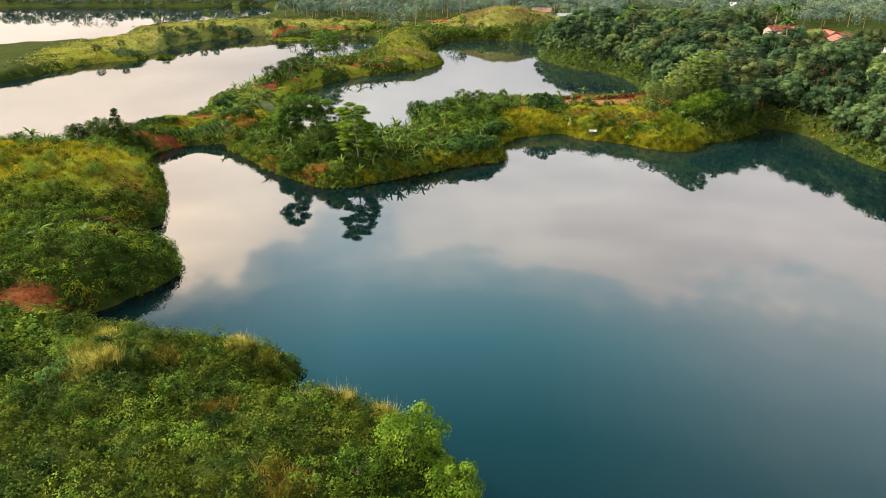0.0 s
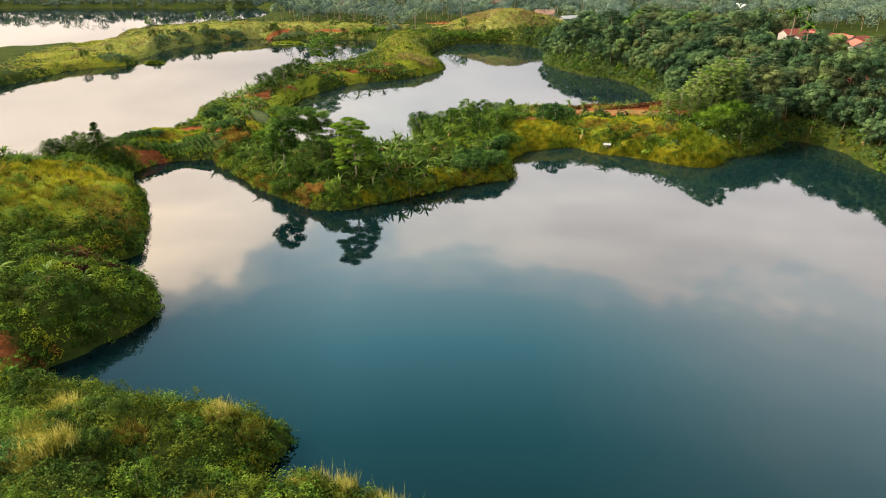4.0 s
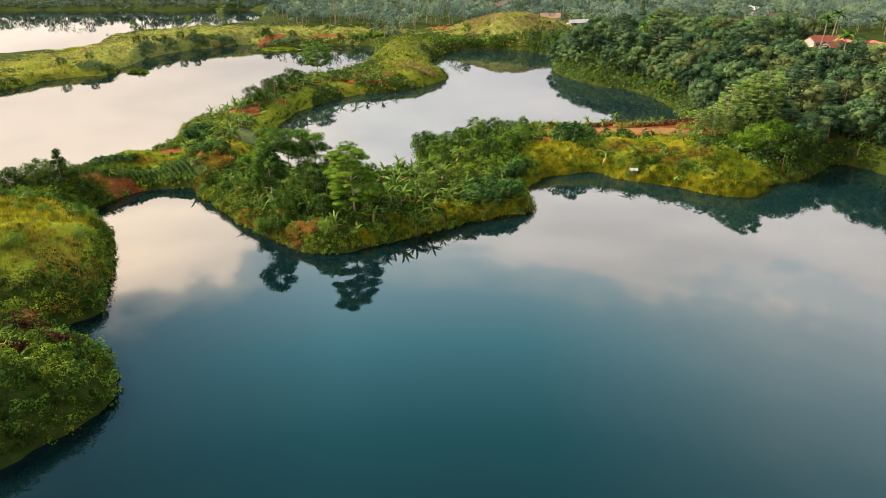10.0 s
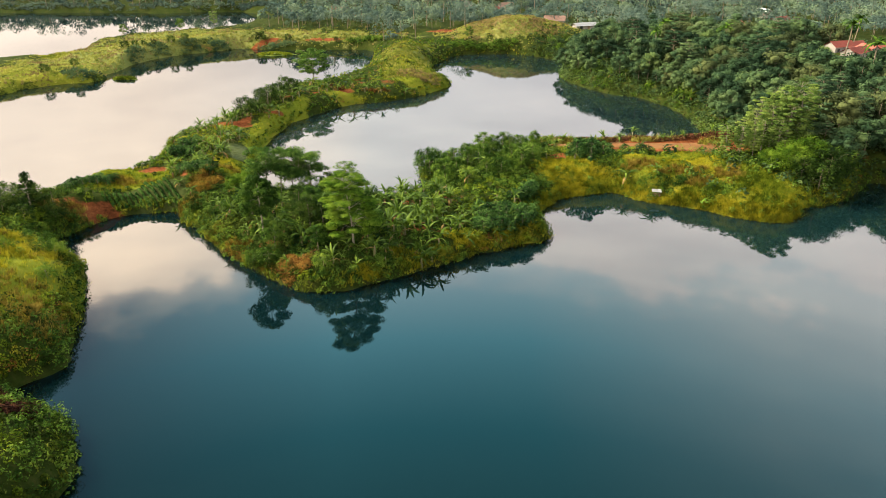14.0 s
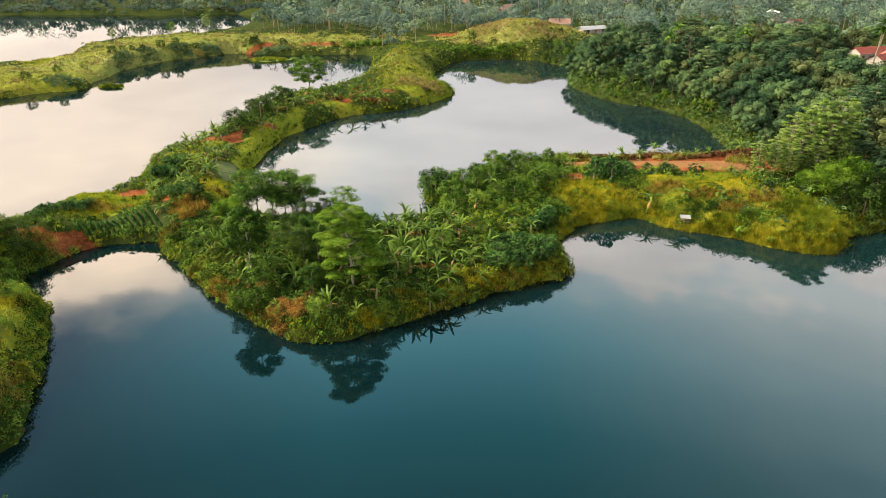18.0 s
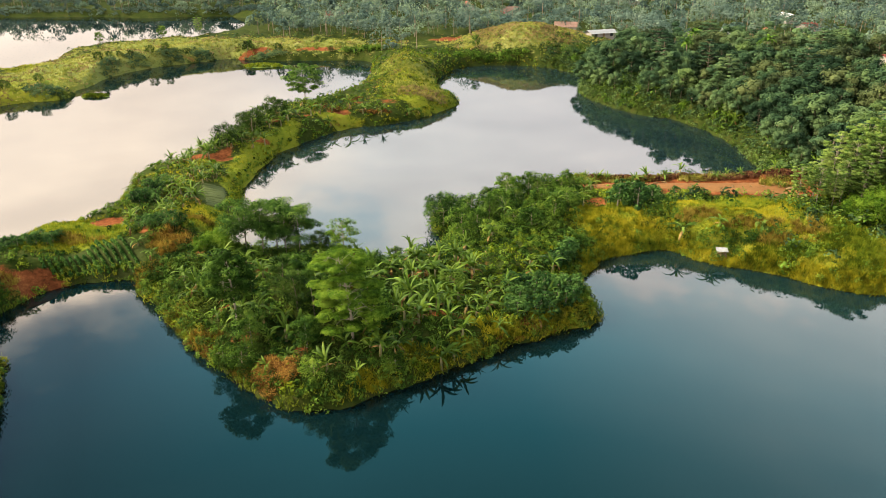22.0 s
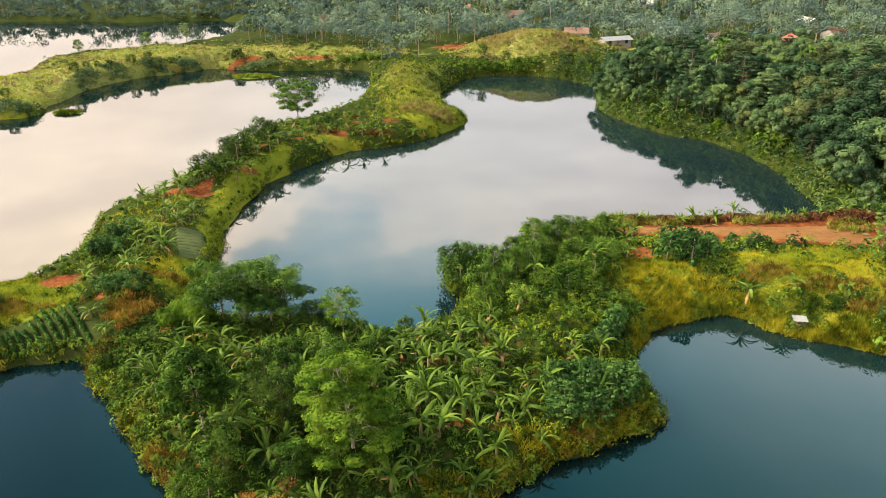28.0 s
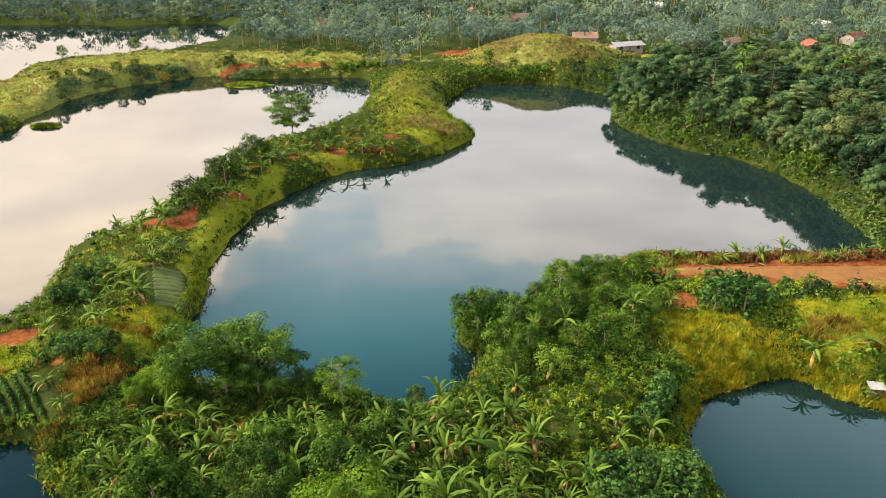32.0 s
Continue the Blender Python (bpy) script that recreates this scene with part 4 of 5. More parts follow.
for x, y, h in ((-127, 329, 4.2), (-109, 343, 4.5), (-70, 317, 3), (8, 303, 4)):
    grow("round", x, y, h)


for x, y in ((-52, 117), (-56, 113), (-60, 119), (-63, 110), (-58, 106), (-66, 116), (-53, 103), (-70, 112), (-49, 113), (-61, 99), (-55, 97), (-68, 104), (-51, 121), (-57, 124)):
    grow("ball", x + rng.normal(0, 1), y + rng.normal(0, 1), rng.uniform(1.2, 2.2), "bushes on the lakeside hill")


# ---- the wood on the eastern shore ----
VILLAGE = [(108, 239), (120, 229), (127, 249), (106, 227), (117, 217), (126, 233)]
HOUSES = [(116, 247), (112, 232), (122, 240), (113, 223), (97, 189), (91, 170), (93, 161), (122, 199), (-51, 403), (25, 406), (31, 410), (12, 430), (46, 348),
          (94, 338), (98, 322), (104, 310), (148, 380), (99, 443), (140, 345), (118, 330)]


def clear_of_houses(x, y):
    ok = np.ones(len(x), bool)
    for i, (hx, hy) in enumerate(HOUSES + [(55, 327)] + VILLAGE):
        gap = 12.5 if i < 4 or i > len(HOUSES) else 7.0 if i < 8 else 10.0
        ok &= ((x - hx) ** 2 + (y - hy + gap * 0.7) ** 2) > gap * gap
    return ok


near_wood = scatter((50, 125, 118, 300), 2600, lambda x, y, d, s, g, f: (d > 2.5) & (s < 0.3) & (g < 0.35) & ((x > 62) | (y > 172)) & clear_of_houses(x, y))
near_wood = thin_out(near_wood, 4.0)
near_wood = near_wood[np.argsort(np.hypot(near_wood[:, 0] + 10, near_wood[:, 1] - 60))]
for i, (x, y, z) in enumerate(near_wood[:290]):
    kind = ("forest", "forest_dark", "forest_light", "forest_tall", "forest_dark", "forest_brown", "forest", "forest_brown", "forest_dark", "forest_tall")[int(rng.integers(10))]
    d = on_grid(GD, np.array([x]), np.array([y]))[0]
    low = 0.5 if min(math.hypot(x - hx + 4, y - hy + 9) for hx, hy in VILLAGE) < 15 else 1.0
    grow(kind, x, y, low * rng.uniform(4, 8.5) * min(1, 0.45 + d / 14) * (1.35 if kind == "forest_tall" else 1), "trees of the eastern wood", int(rng.integers(2)))


def wood_stuff(name, pts, height, lobes, each, size, tones, label, heart=0.0):
    """Trees too far off to tell apart singly; each tone of leaf is a mesh of its own."""
    pick = rng.integers(len(tones), size=len(pts))
    for q, material in enumerate(tones):
        at = pts[pick == q]
        n = len(at)
        h = rng.uniform(*height, n) * rng.uniform(0.6, 1.15, n)
        hh = np.repeat(h, lobes)
        c = np.repeat(at, lobes, 0) + rng.normal(size=(n * lobes, 3)) * np.array([0.26, 0.26, 0.13]) * hh[:, None]
        c[:, 2] += hh * 0.6
        r = hh * rng.uniform(0.15, 0.3, len(hh))
        crowns = lobe_leaves(c, r, each, size, 0.75, 0.75, 0.3, 0.16)
        stuff(name, np.concatenate([crowns, cores(c, r * heart, 0.75)]) if heart else crowns, 4, material, label, "woods")
        a = np.arange(4) * math.pi / 2
        ring = np.stack([np.cos(a), np.sin(a), 0 * a], -1)[None]
        foot = at[:, None] + ring * (0.015 * h)[:, None, None] - np.array([0, 0, 0.4])
        head = at[:, None] + ring * (0.007 * h)[:, None, None] + np.array([0, 0, 0.62]) * h[:, None, None]
        stems = np.stack([foot, np.roll(foot, -1, 1), np.roll(head, -1, 1), head], 2)
        stuff("tree_trunks", stems.reshape(-1, 3), 4, BARK, "bare trunks of the wood's trees", "tree trunks")


wood_stuff("woodland", near_wood[290:], (5, 10), 4, 48, 0.55, (MID_LEAF, WOOD_DARK, WOOD_BROWN, WOOD_DARK), "mixed green woodland behind the eastern shore", 0.55)


def far_keep(x, y, d, s, g, f):
    return (d > 3) & (s < 0.2) & (g < 0.3) & clear_of_houses(x, y) & ~((np.abs(x - 52) < 8) & (np.abs(y - 296) < 7)) & ~((x > -9) & (x < 44) & (y < 334))


far = thin_out(scatter((-60, 330, 300, 620), 9000, lambda *a: far_keep(*a) & ~((a[0] < 125) & (a[1] < 305))), 5.4)
wood_stuff("woodland", far[far[:, 1] < 400], (4, 13), 6, 36, 0.7, (HAZE_LEAF, HAZE_DARK, HAZE_LIGHT, HAZE_DARK), "woodland and gardens beyond the lakes, greyed as by haze")
wood_stuff("woodland", far[far[:, 1] >= 400], (5, 14), 5, 26, 1.0, (HAZE_LEAF, HAZE_DARK, HAZE_LIGHT), "distant grey-green woodland, greyed as by haze")
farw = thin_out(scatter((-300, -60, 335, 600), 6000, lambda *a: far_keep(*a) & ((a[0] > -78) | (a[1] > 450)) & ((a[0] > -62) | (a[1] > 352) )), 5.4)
wood_stuff("woodland", farw, (5, 12), 5, 28, 0.9, (HAZE_LEAF, HAZE_DARK, HAZE_LIGHT, HAZE_DARK), "woodland round the far lake, greyed as by haze")
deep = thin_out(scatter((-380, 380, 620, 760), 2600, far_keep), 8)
wood_stuff("woodland", deep, (8, 15), 4, 12, 2.4, (HAZE_LEAF, HAZE_DARK), "distant woodland towards the horizon")


# ---- banana plants ----
def banana_leaf(length, width, up, fall, material):
    bm = bmesh.new()
    rows, n, p, a = [], 8, Vector((0, 0, 0)), up
    for i in range(n + 1):
        s = i / n
        w = width * 0.5 * (0.15 if i == 0 else max(0.03, math.sin(math.pi * min(1, 0.12 + 0.86 * s)) ** 0.6))
        cut = 1.0 - 0.22 * (i % 2) * (0.2 < s < 0.95)
        rows.append([bm.verts.new(p + Vector((0, -w * cut, -w * 0.35))), bm.verts.new(p), bm.verts.new(p + Vector((0, w * cut, -w * 0.35)))])
        p = p + Vector((math.cos(a), 0, math.sin(a))) * length / n
        a -= fall / n
    for q, r in zip(rows, rows[1:]):
        bm.faces.new((q[0], q[1], r[1], r[0]))
        bm.faces.new((q[1], q[2], r[2], r[1]))
    return to_mesh("leaf", bm, material)


BLADES = [banana_leaf(2.4, 0.36, 1.2, 1.8, BANANA), banana_leaf(2.1, 0.32, 1.4, 1.1, BANANA), banana_leaf(2.5, 0.36, 0.8, 2.0, BANANA), banana_leaf(1.8, 0.22, 1.5, 0.3, BANANA), banana_leaf(1.7, 0.31, 0.3, 1.7, BANANA), banana_leaf(2.3, 0.34, 1.3, 2.3, BANANA)]
DRY = banana_leaf(1.7, 0.3, 0.2, 2.2, BANANA_DRY)


def make_banana():
    top = new("banana_plant")
    tagged(top, "banana plant with long arching green leaves", "banana plant")
    h = rng.uniform(0.7, 1.5)
    bm = bmesh.new()
    tube(bm, [(0, 0, -0.2), (0.02, 0.01, h * 0.5), (0.0, 0.03, h)], [0.17, 0.13, 0.07], 7)
    part("pseudostem", to_mesh("pseudostem", bm, STEM), top)
    k = int(rng.integers(9, 14))
    for i in range(k):
        leaf = part("leaf", BLADES[(0, 1, 2, 4, 5)[int(rng.integers(5))] if i else 3], top)
        leaf.matrix_basis = Matrix.Translation((0, 0, h - 0.15 * rng.random())) @ Matrix.Rotation(i * 2.4 + rng.uniform(-0.3, 0.3), 4, "Z") @ Matrix.Rotation(rng.uniform(-0.35, 0.35), 4, "Y") @ Matrix.Rotation(rng.uniform(-0.5, 0.5), 4, "X") @ Matrix.Scale(rng.uniform(0.6, 1.1), 4)
    for i in range(int(rng.integers(0, 3))):
        leaf = part("leaf", DRY, top, "withered brown leaf")
        leaf.matrix_basis = Matrix.Translation((0, 0, h - 0.3)) @ Matrix.Rotation(rng.uniform(0, 6.28), 4, "Z")
    return top


def bananas(spots, count, gap, group, size=(0.5, 1.0)):
    """Spots: ellipses of a grove."""
    got = []
    for x, y, rx, ry in spots:
        a, s = rng.uniform(0, 6.28, count), np.sqrt(rng.random(count))
        got.append(np.stack([x + np.cos(a) * s * rx, y + np.sin(a) * s * ry], -1))
    pts = np.concatenate(got)
    rng.shuffle(pts)
    pts = pts[on_grid(GD, pts[:, 0], pts[:, 1]) > 0.8]
    for x, y in thin_out(pts, gap):
        plant(("banana", int(rng.integers(6))), make_banana, x, y, rng.uniform(*size), group=group)


bananas([(-9, 134, 9, 8), (-12, 130, 7, 6), (-17, 137, 7, 5), (-22, 139, 6, 4), (-6, 128, 7, 4), (-16, 141, 9, 3), (-11, 139, 6, 4)], 40, 1.6, "banana plants on the point", (0.55, 1.15))
bananas([(-22, 124, 6, 5), (2, 137, 7, 7), (-14, 121, 5, 3), (-30, 133, 4, 5), (-26, 141, 5, 4), (-33, 141, 3, 4), (-25, 121, 4, 3), (-9, 124, 5, 3), (3, 131, 5, 3)], 12, 1.9, "smaller banana plants on the point", (0.5, 0.9))
bananas([(-47.5, 168, 2.5, 4), (-45.5, 161, 2, 3), (-50, 158, 2, 3), (-43.5, 176, 2, 3), (-55.5, 172, 1.5, 3)], 7, 1.9, "banana plants on the terraces", (0.6, 1.0))
bananas([(-43, 205, 4, 14), (-34, 219, 8, 5), (-52, 183, 4, 3), (-45, 176, 3, 4), (-10, 226, 3, 3), (-40, 212, 3, 9), (-47, 195, 3, 5), (-22, 224, 5, 2), (-50, 188, 4, 4)], 26, 2.1, "banana plants on the spit", (0.8, 1.2))
for x, y, q in ((-49.0, 153.1, 1.05), (-47.9, 149.9, 0.9), (-46.1, 147.4, 0.85), (-43.4, 144.4, 0.7), (-46.6, 159.0, 1.15), (-45.2, 158.2, 0.9), (-43.4, 164.0, 1.2), (-44.4, 165.0, 1.0), (-46.8, 167.4, 1.15), (-47.6, 168.6, 0.9),
                (-33.3, 141.6, 1.1), (-30.4, 141.2, 1.15), (-36.8, 137.0, 0.9), (-35.0, 133.8, 0.85), (-27.7, 127.2, 1.15), (-22.3, 123.7, 1.2), (-21.2, 124.6, 1.0), (-17.5, 118.4, 1.05), (-12.5, 120.8, 1.15), (-6.5, 121.4, 1.1),
                (-5.2, 122.6, 0.95), (-10.8, 121.6, 0.9), (4.6, 137.6, 1.1), (7.4, 138.4, 1.1), (1.2, 133.2, 1.05), (-2.4, 131.0, 1.0),
                (-12.3, 137.8, 1.25), (-9.2, 139.3, 1.2), (-8.4, 136.7, 1.25), (-10.2, 133.3, 1.15), (-9.7, 130.3, 1.35), (-8.8, 126.3, 1.3), (-5.2, 135.1, 1.35), (-4.5, 140.3, 1.2), (-13.5, 135.8, 1.2), (-24.4, 140.4, 1.1),
                (-22.1, 138.2, 1.2), (-21.0, 134.6, 1.2), (-25.6, 138.8, 1.1), (-29.8, 139.5, 1.2), (-33.1, 137.5, 1.2), (-25.8, 126.9, 1.2), (-29.0, 136.6, 1.1), (-11.1, 128.3, 1.1), (-6.8, 129.3, 1.2), (-20.1, 137.1, 1.15),
                (-18.3, 137.0, 1.1), (-7.5, 131.9, 1.2), (-4.4, 131.8, 1.25), (-44.4, 165.6, 1.2), (-27.6, 127.6, 1.1), (-34.6, 134.6, 1.2), (-14.8, 133.0, 1.1), (-2.6, 137.0, 1.15)):
    plant(("banana", int(rng.integers(6))), make_banana, x, y, q, group="large banana plants on the point")
for x, y, q in ((-45.6, 85.2, 0.9), (-43.4, 78.4, 0.9), (-49.0, 78.8, 1.0), (-59.1, 115.8, 0.9), (-40.6, 80.7, 0.7), (-69.3, 120.2, 1.1), (-67.4, 121.0, 0.9), (-73.0, 123.0, 1.2), (-75.0, 122.4, 1.0)):
    plant(("banana", int(rng.integers(6))), make_banana, x, y, q, group="banana plants on the hill")
bananas([(22, 172, 5, 1.0), (14, 166, 4, 3), (44, 170.6, 5, 0.8), (33.5, 163.8, 1, 0.6), (30, 171.8, 4, 0.7)], 9, 1.6, "banana plants along the track", (0.6, 1.0))
bananas([(20, 172.6, 4, 0.8), (28, 172, 4, 0.7), (36, 171, 4, 0.6), (45, 170.2, 5, 0.7), (48, 166.5, 2.5, 2)], 9, 1.0, "young banana plants on the berm", (0.3, 0.55))
bananas([(29, 149.5, 4, 2), (12, 158, 4, 3), (8, 157, 5, 6), (12, 165, 5, 4), (4, 153, 5, 4), (2, 147, 6, 3), (66, 160, 4, 5), (58, 178, 3, 5), (57, 186, 2, 6), (57, 206, 2, 5), (45, 234, 3, 4), (75, 152, 2, 3), (68, 155, 3, 2), (79, 143, 1.5, 4)], 5, 2.2, "banana plants on the east bank", (0.8, 1.2))


# ---- reeds, plume grass, withered scrub ----
def tuft_mesh(name, height, width, count, spread, material, lean=0.3):
    n = np.concatenate([rng.normal(0, spread, (count, 2)), np.zeros((count, 1))], 1)
    return quick_mesh(name, blades(n, 5, height, width, lean), 3, material)


PLUME = [tuft_mesh("plume_grass", 2.1, 0.07, 60, 0.38, REED, 0.2) for _ in range(3)]


def plume(x, y, scale, group):
    ob = new("plume_grass", PLUME[int(rng.integers(3))])
    ob.matrix_basis = Matrix.Translation((x, y, gz(x, y) - 0.03)) @ Matrix.Rotation(rng.uniform(0, 6.28), 4, "Z") @ Matrix.Scale(scale, 4)
    return tagged(ob, "tall tuft of pale straw-coloured plume grass", "grass tuft", group)


for x, y, rx, ry, n in ((-32.9, 57.4, 1.6, 1.6, 8), (-19.5, 58.2, 1.0, 0.7, 6), (-16.6, 57.4, 0.8, 0.8, 3), (-10.8, 51.2, 1.8, 0.8, 12), (-7, 49.8, 2, 1.0, 14), (-4.4, 47.2, 1.4, 1.4, 9), (-29, 50, 1.8, 1.2, 8), (-31, 53, 2, 2, 4)):
    for _ in range(n):
        a, q = rng.uniform(0, 6.28), rng.random() ** 0.5
        px, py = x + math.cos(a) * q * rx, y + math.sin(a) * q * ry
        if on_grid(GD, np.array([px]), np.array([py]))[0] > 0.3:
            plume(px, py, rng.uniform(0.55, 0.95), "plume grass on the foreland")


def rust_zone(name, spots, count, each, size, material, label, r=(0.3, 0.8), tuft=0.0):
    c = []
    for x, y, rx, ry in spots:
        a, q = rng.uniform(0, 6.28, count), np.sqrt(rng.random(count))
        c.append(np.stack([x + np.cos(a) * q * rx, y + np.sin(a) * q * ry], -1))
    c = np.concatenate(c)
    c = c[on_grid(GD, c[:, 0], c[:, 1]) > 0.1]
    rad = rng.uniform(*r, len(c))
    p = np.concatenate([c, (on_grid(GZ, c[:, 0], c[:, 1]) + rad * 0.2)[:, None]], 1)
    if tuft:
        p[:, 2] -= rad * 0.2
        return stuff(name, blades(p, each, rad * 1.7, tuft, 0.38), 3, material, label, "grass")
    return stuff(name, lobe_leaves(p, rad, each, size, 0.8), 4, material, label, "shrubs")


rust_zone("rusty_scrub", [(-22.2, 118.5, 1.9, 1.3), (-23.6, 119.6, 1.2, 1.0)], 34, 110, 0.16, RUST, "mound of rust-orange scrub at the point's tip", (0.45, 0.85))
rust_zone("rusty_scrub", [(-33.6, 125.9, 1.5, 1.2), (-38.4, 132.6, 1.0, 1.2), (1.5, 126.6, 3.0, 0.8), (6.4, 128.6, 2.4, 0.9)], 30, 50, 0.15, RUST, "orange-brown scrub draping the point's bank", (0.25, 0.5))
for x, y, h in ((-26.2, 120.6, 2.6), (-28.6, 122.4, 2.2), (-18.6, 117.6, 2.0), (-11.0, 119.6, 1.9)):
    grow("ball", x, y, h, "green bushes along the point's bank")
rust_zone("rusty_grass", [(-41.4, 149.4, 1.7, 2.6), (-42.0, 146.4, 1.2, 1.4), (-33.4, 126.2, 2.0, 1.2), (-43.4, 141.4, 1.2, 1.4)], 34, 26, 0.3, ORANGE, "drooping rust-orange grass on the terrace's edge", (0.4, 0.75), 0.09)
for x, y, h in ((-35.5, 147.0, 2.6), (-36.4, 144.4, 1.9), (-33.8, 145.4, 2.2)):
    grow("bright_bush", x, y, h, "lime bushes on the point")
rust_zone("withered_scrub", [(-46.8, 90.6, 3, 1.8), (-43.4, 89.2, 3.2, 2.2), (-41.4, 89, 1.8, 1.6), (-43.6, 83.4, 1.6, 1)], 120, 44, 0.24, BRACKEN, "dark brown withered bracken on the slope")
rust_zone("withered_scrub", [(22, 173.6, 7, 1.0), (33, 172.2, 7, 1.0), (43, 170.9, 6, 1.1), (50, 169.6, 3, 1.2), (15, 174, 3, 1)], 300, 30, 0.26, BRACKEN, "dark withered bracken along the red berm", (0.3, 0.7))
rust_zone("dry_scrub", [(20, 172.4, 4, 0.8), (27, 171.6, 5, 0.6), (38, 170.6, 5, 0.5), (48, 167, 3, 2)], 60, 14, 0.3, REED, "pale dry grass tufts beside the track", (0.3, 0.8), 0.09)
rust_zone("rusty_scrub", [(-41.5, 70, 1.4, 1.2), (-23.5, 118.5, 2.2, 1.4), (-36, 126, 1.6, 1.6), (-41, 149, 2.2, 2.2), (5, 128, 4, 0.9), (-31.5, 124, 1.2, 1.4), (-22.2, 118.6, 2.0, 1.6), (-33.3, 125.6, 1.8, 1.4)], 34, 60, 0.16, RUST, "rust-orange scrub at the water's edge")
rust_zone("rusty_scrub", [(-26, 232, 3, 2), (-30, 224, 4, 1.5), (-20, 224, 4, 1.2)], 22, 26, 0.4, RUST, "rust-orange scrub on the spit")
rust_zone("golden_scrub", [(19, 153.5, 4.5, 3), (15.5, 152, 2.5, 2.5), (23, 152.5, 4, 1.5)], 90, 22, 0.3, GRASS, "golden hummocks of tall grass on the sunlit bank", (0.2, 0.45), 0.09)
rust_zone("golden_scrub", [(43, 140, 6, 3.5), (48, 139, 3.5, 4), (37, 144, 4, 1.6), (47, 145, 4, 3)], 120, 22, 0.3, GREEN_GRASS, "rank yellow-green grass on the slope to the cove", (0.3, 0.6), 0.1)
rust_zone("dry_scrub", [(30.5, 153.4, 3.6, 1.3), (36.5, 150, 4, 1.6), (43, 147, 2.4, 2.6), (38, 146.4, 2, 1.4)], 45, 24, 0.3, DRY_GRASS, "brownish hummocks of withered grass on the slope", (0.3, 0.7), 0.1)
rust_zone("dry_scrub", [(-42, 147.6, 3, 1.8), (-56, 150, 5, 1.0), (-41.5, 157.6, 3, 1), (-60, 138, 3, 2), (9, 128.6, 3.4, 1.2), (-50, 106, 5, 4), (-47, 102, 3, 3), (-66, 110, 12, 9), (-56, 118, 6, 5), (-60, 104, 8, 6)], 90, 20, 0.3, DRY_GRASS, "withered brown grass on the terraces", (0.2, 0.5), 0.09)
rust_zone("slope_scrub", [(30.5, 148.6, 3.2, 1.2), (34.5, 147.4, 3, 1.0), (40, 143.4, 2.4, 1.4)], 50, 40, 0.26, SHRUB, "green scrub on the slope behind the hut", (0.4, 0.9))
for x, y, h in ((57.2, 145.4, 4.2), (59.6, 147.4, 4.8), (55.2, 147.6, 3.6), (62, 149.5, 4.4)):
    grow("darkball", x, y, h, "dark shrubs by the eastern cove")
rust_zone("golden_scrub", [(8.5, 130.4, 3.2, 2.2), (3, 127.6, 3.4, 1.2), (-3, 124, 2.6, 1.0)], 110, 36, 0.24, GOLD_SCRUB, "yellowish low scrub at the point's tip", (0.3, 0.6))
rust_zone("golden_scrub", [(-66, 108, 14, 10), (-58, 118, 7, 6), (-76, 100, 14, 8)], 330, 22, 0.28, GRASS, "golden-green tall grass on the hilltop", (0.25, 0.6), 0.1)
rust_zone("golden_scrub", [(-60, 318, 40, 5), (-104, 290, 14, 30), (-13, 262, 8, 26)], 260, 14, 0.6, HAZE_GRASS, "golden-green tall grass on the far banks", (0.25, 0.55), 0.16)
rust_zone("golden_scrub", [(26, 312, 18, 10), (-10, 238, 9, 6), (-12, 255, 6, 12)], 130, 14, 0.6, HAZE_GRASS, "golden tall grass on the far mound", (0.25, 0.55), 0.16)
rust_zone("dry_scrub", [(26, 312, 18, 10), (34, 306, 9, 5), (14, 314, 8, 6), (-9, 238, 6, 4)], 200, 14, 0.6, HAZE_DRY, "tan withered grass on the far mound", (0.25, 0.5), 0.16)
rust_zone("golden_scrub", [(1, 126.6, 5, 0.9), (7, 129, 4, 0.9), (-6, 121.8, 5, 0.9), (-12, 118.2, 3, 0.8)], 110, 22, 0.3, GRASS, "yellowing tall grass along the point's edge", (0.3, 0.55), 0.09)
rust_zone("bank_scrub", [(-106.4, 286, 2.2, 6), (-101.5, 296, 4, 4), (-93.5, 304, 4, 3), (-85, 311, 4, 2.5), (-110, 252.5, 5, 3), (-64, 311.5, 8, 1.6)], 70, 30, 0.42, MID_LEAF, "dark scrub on the steep far bank", (0.5, 1.1))
rust_zone("fresh_grass", [(-130.5, 280, 4.5, 7)], 200, 14, 0.5, GREEN_GRASS, "flat plot of fresh green grass", (0.2, 0.35), 0.14)
rust_zone("dry_scrub", [(-31.5, 124.6, 2.4, 1.6), (-26.5, 120, 2.4, 1.0), (-36, 131, 2, 2), (-43, 141, 2, 2)], 60, 20, 0.3, DRY_GRASS, "brown dry grass draping the point's bank", (0.3, 0.6), 0.09)
rust_zone("reed_bed", [(5, 299, 9, 1.5), (-30, 313, 9, 1.5), (18, 298.5, 8, 1)], 60, 22, 0.6, WOOD_LEAF, "green reeds along the far shore", (0.6, 1.4))
rust_zone("bright_scrub", [(50, 224.5, 4, 1.2), (42, 234, 3, 4), (56, 212, 2, 6)], 60, 24, 0.4, BRIGHT, "bright green creepers over the lake's edge", (0.3, 0.8))
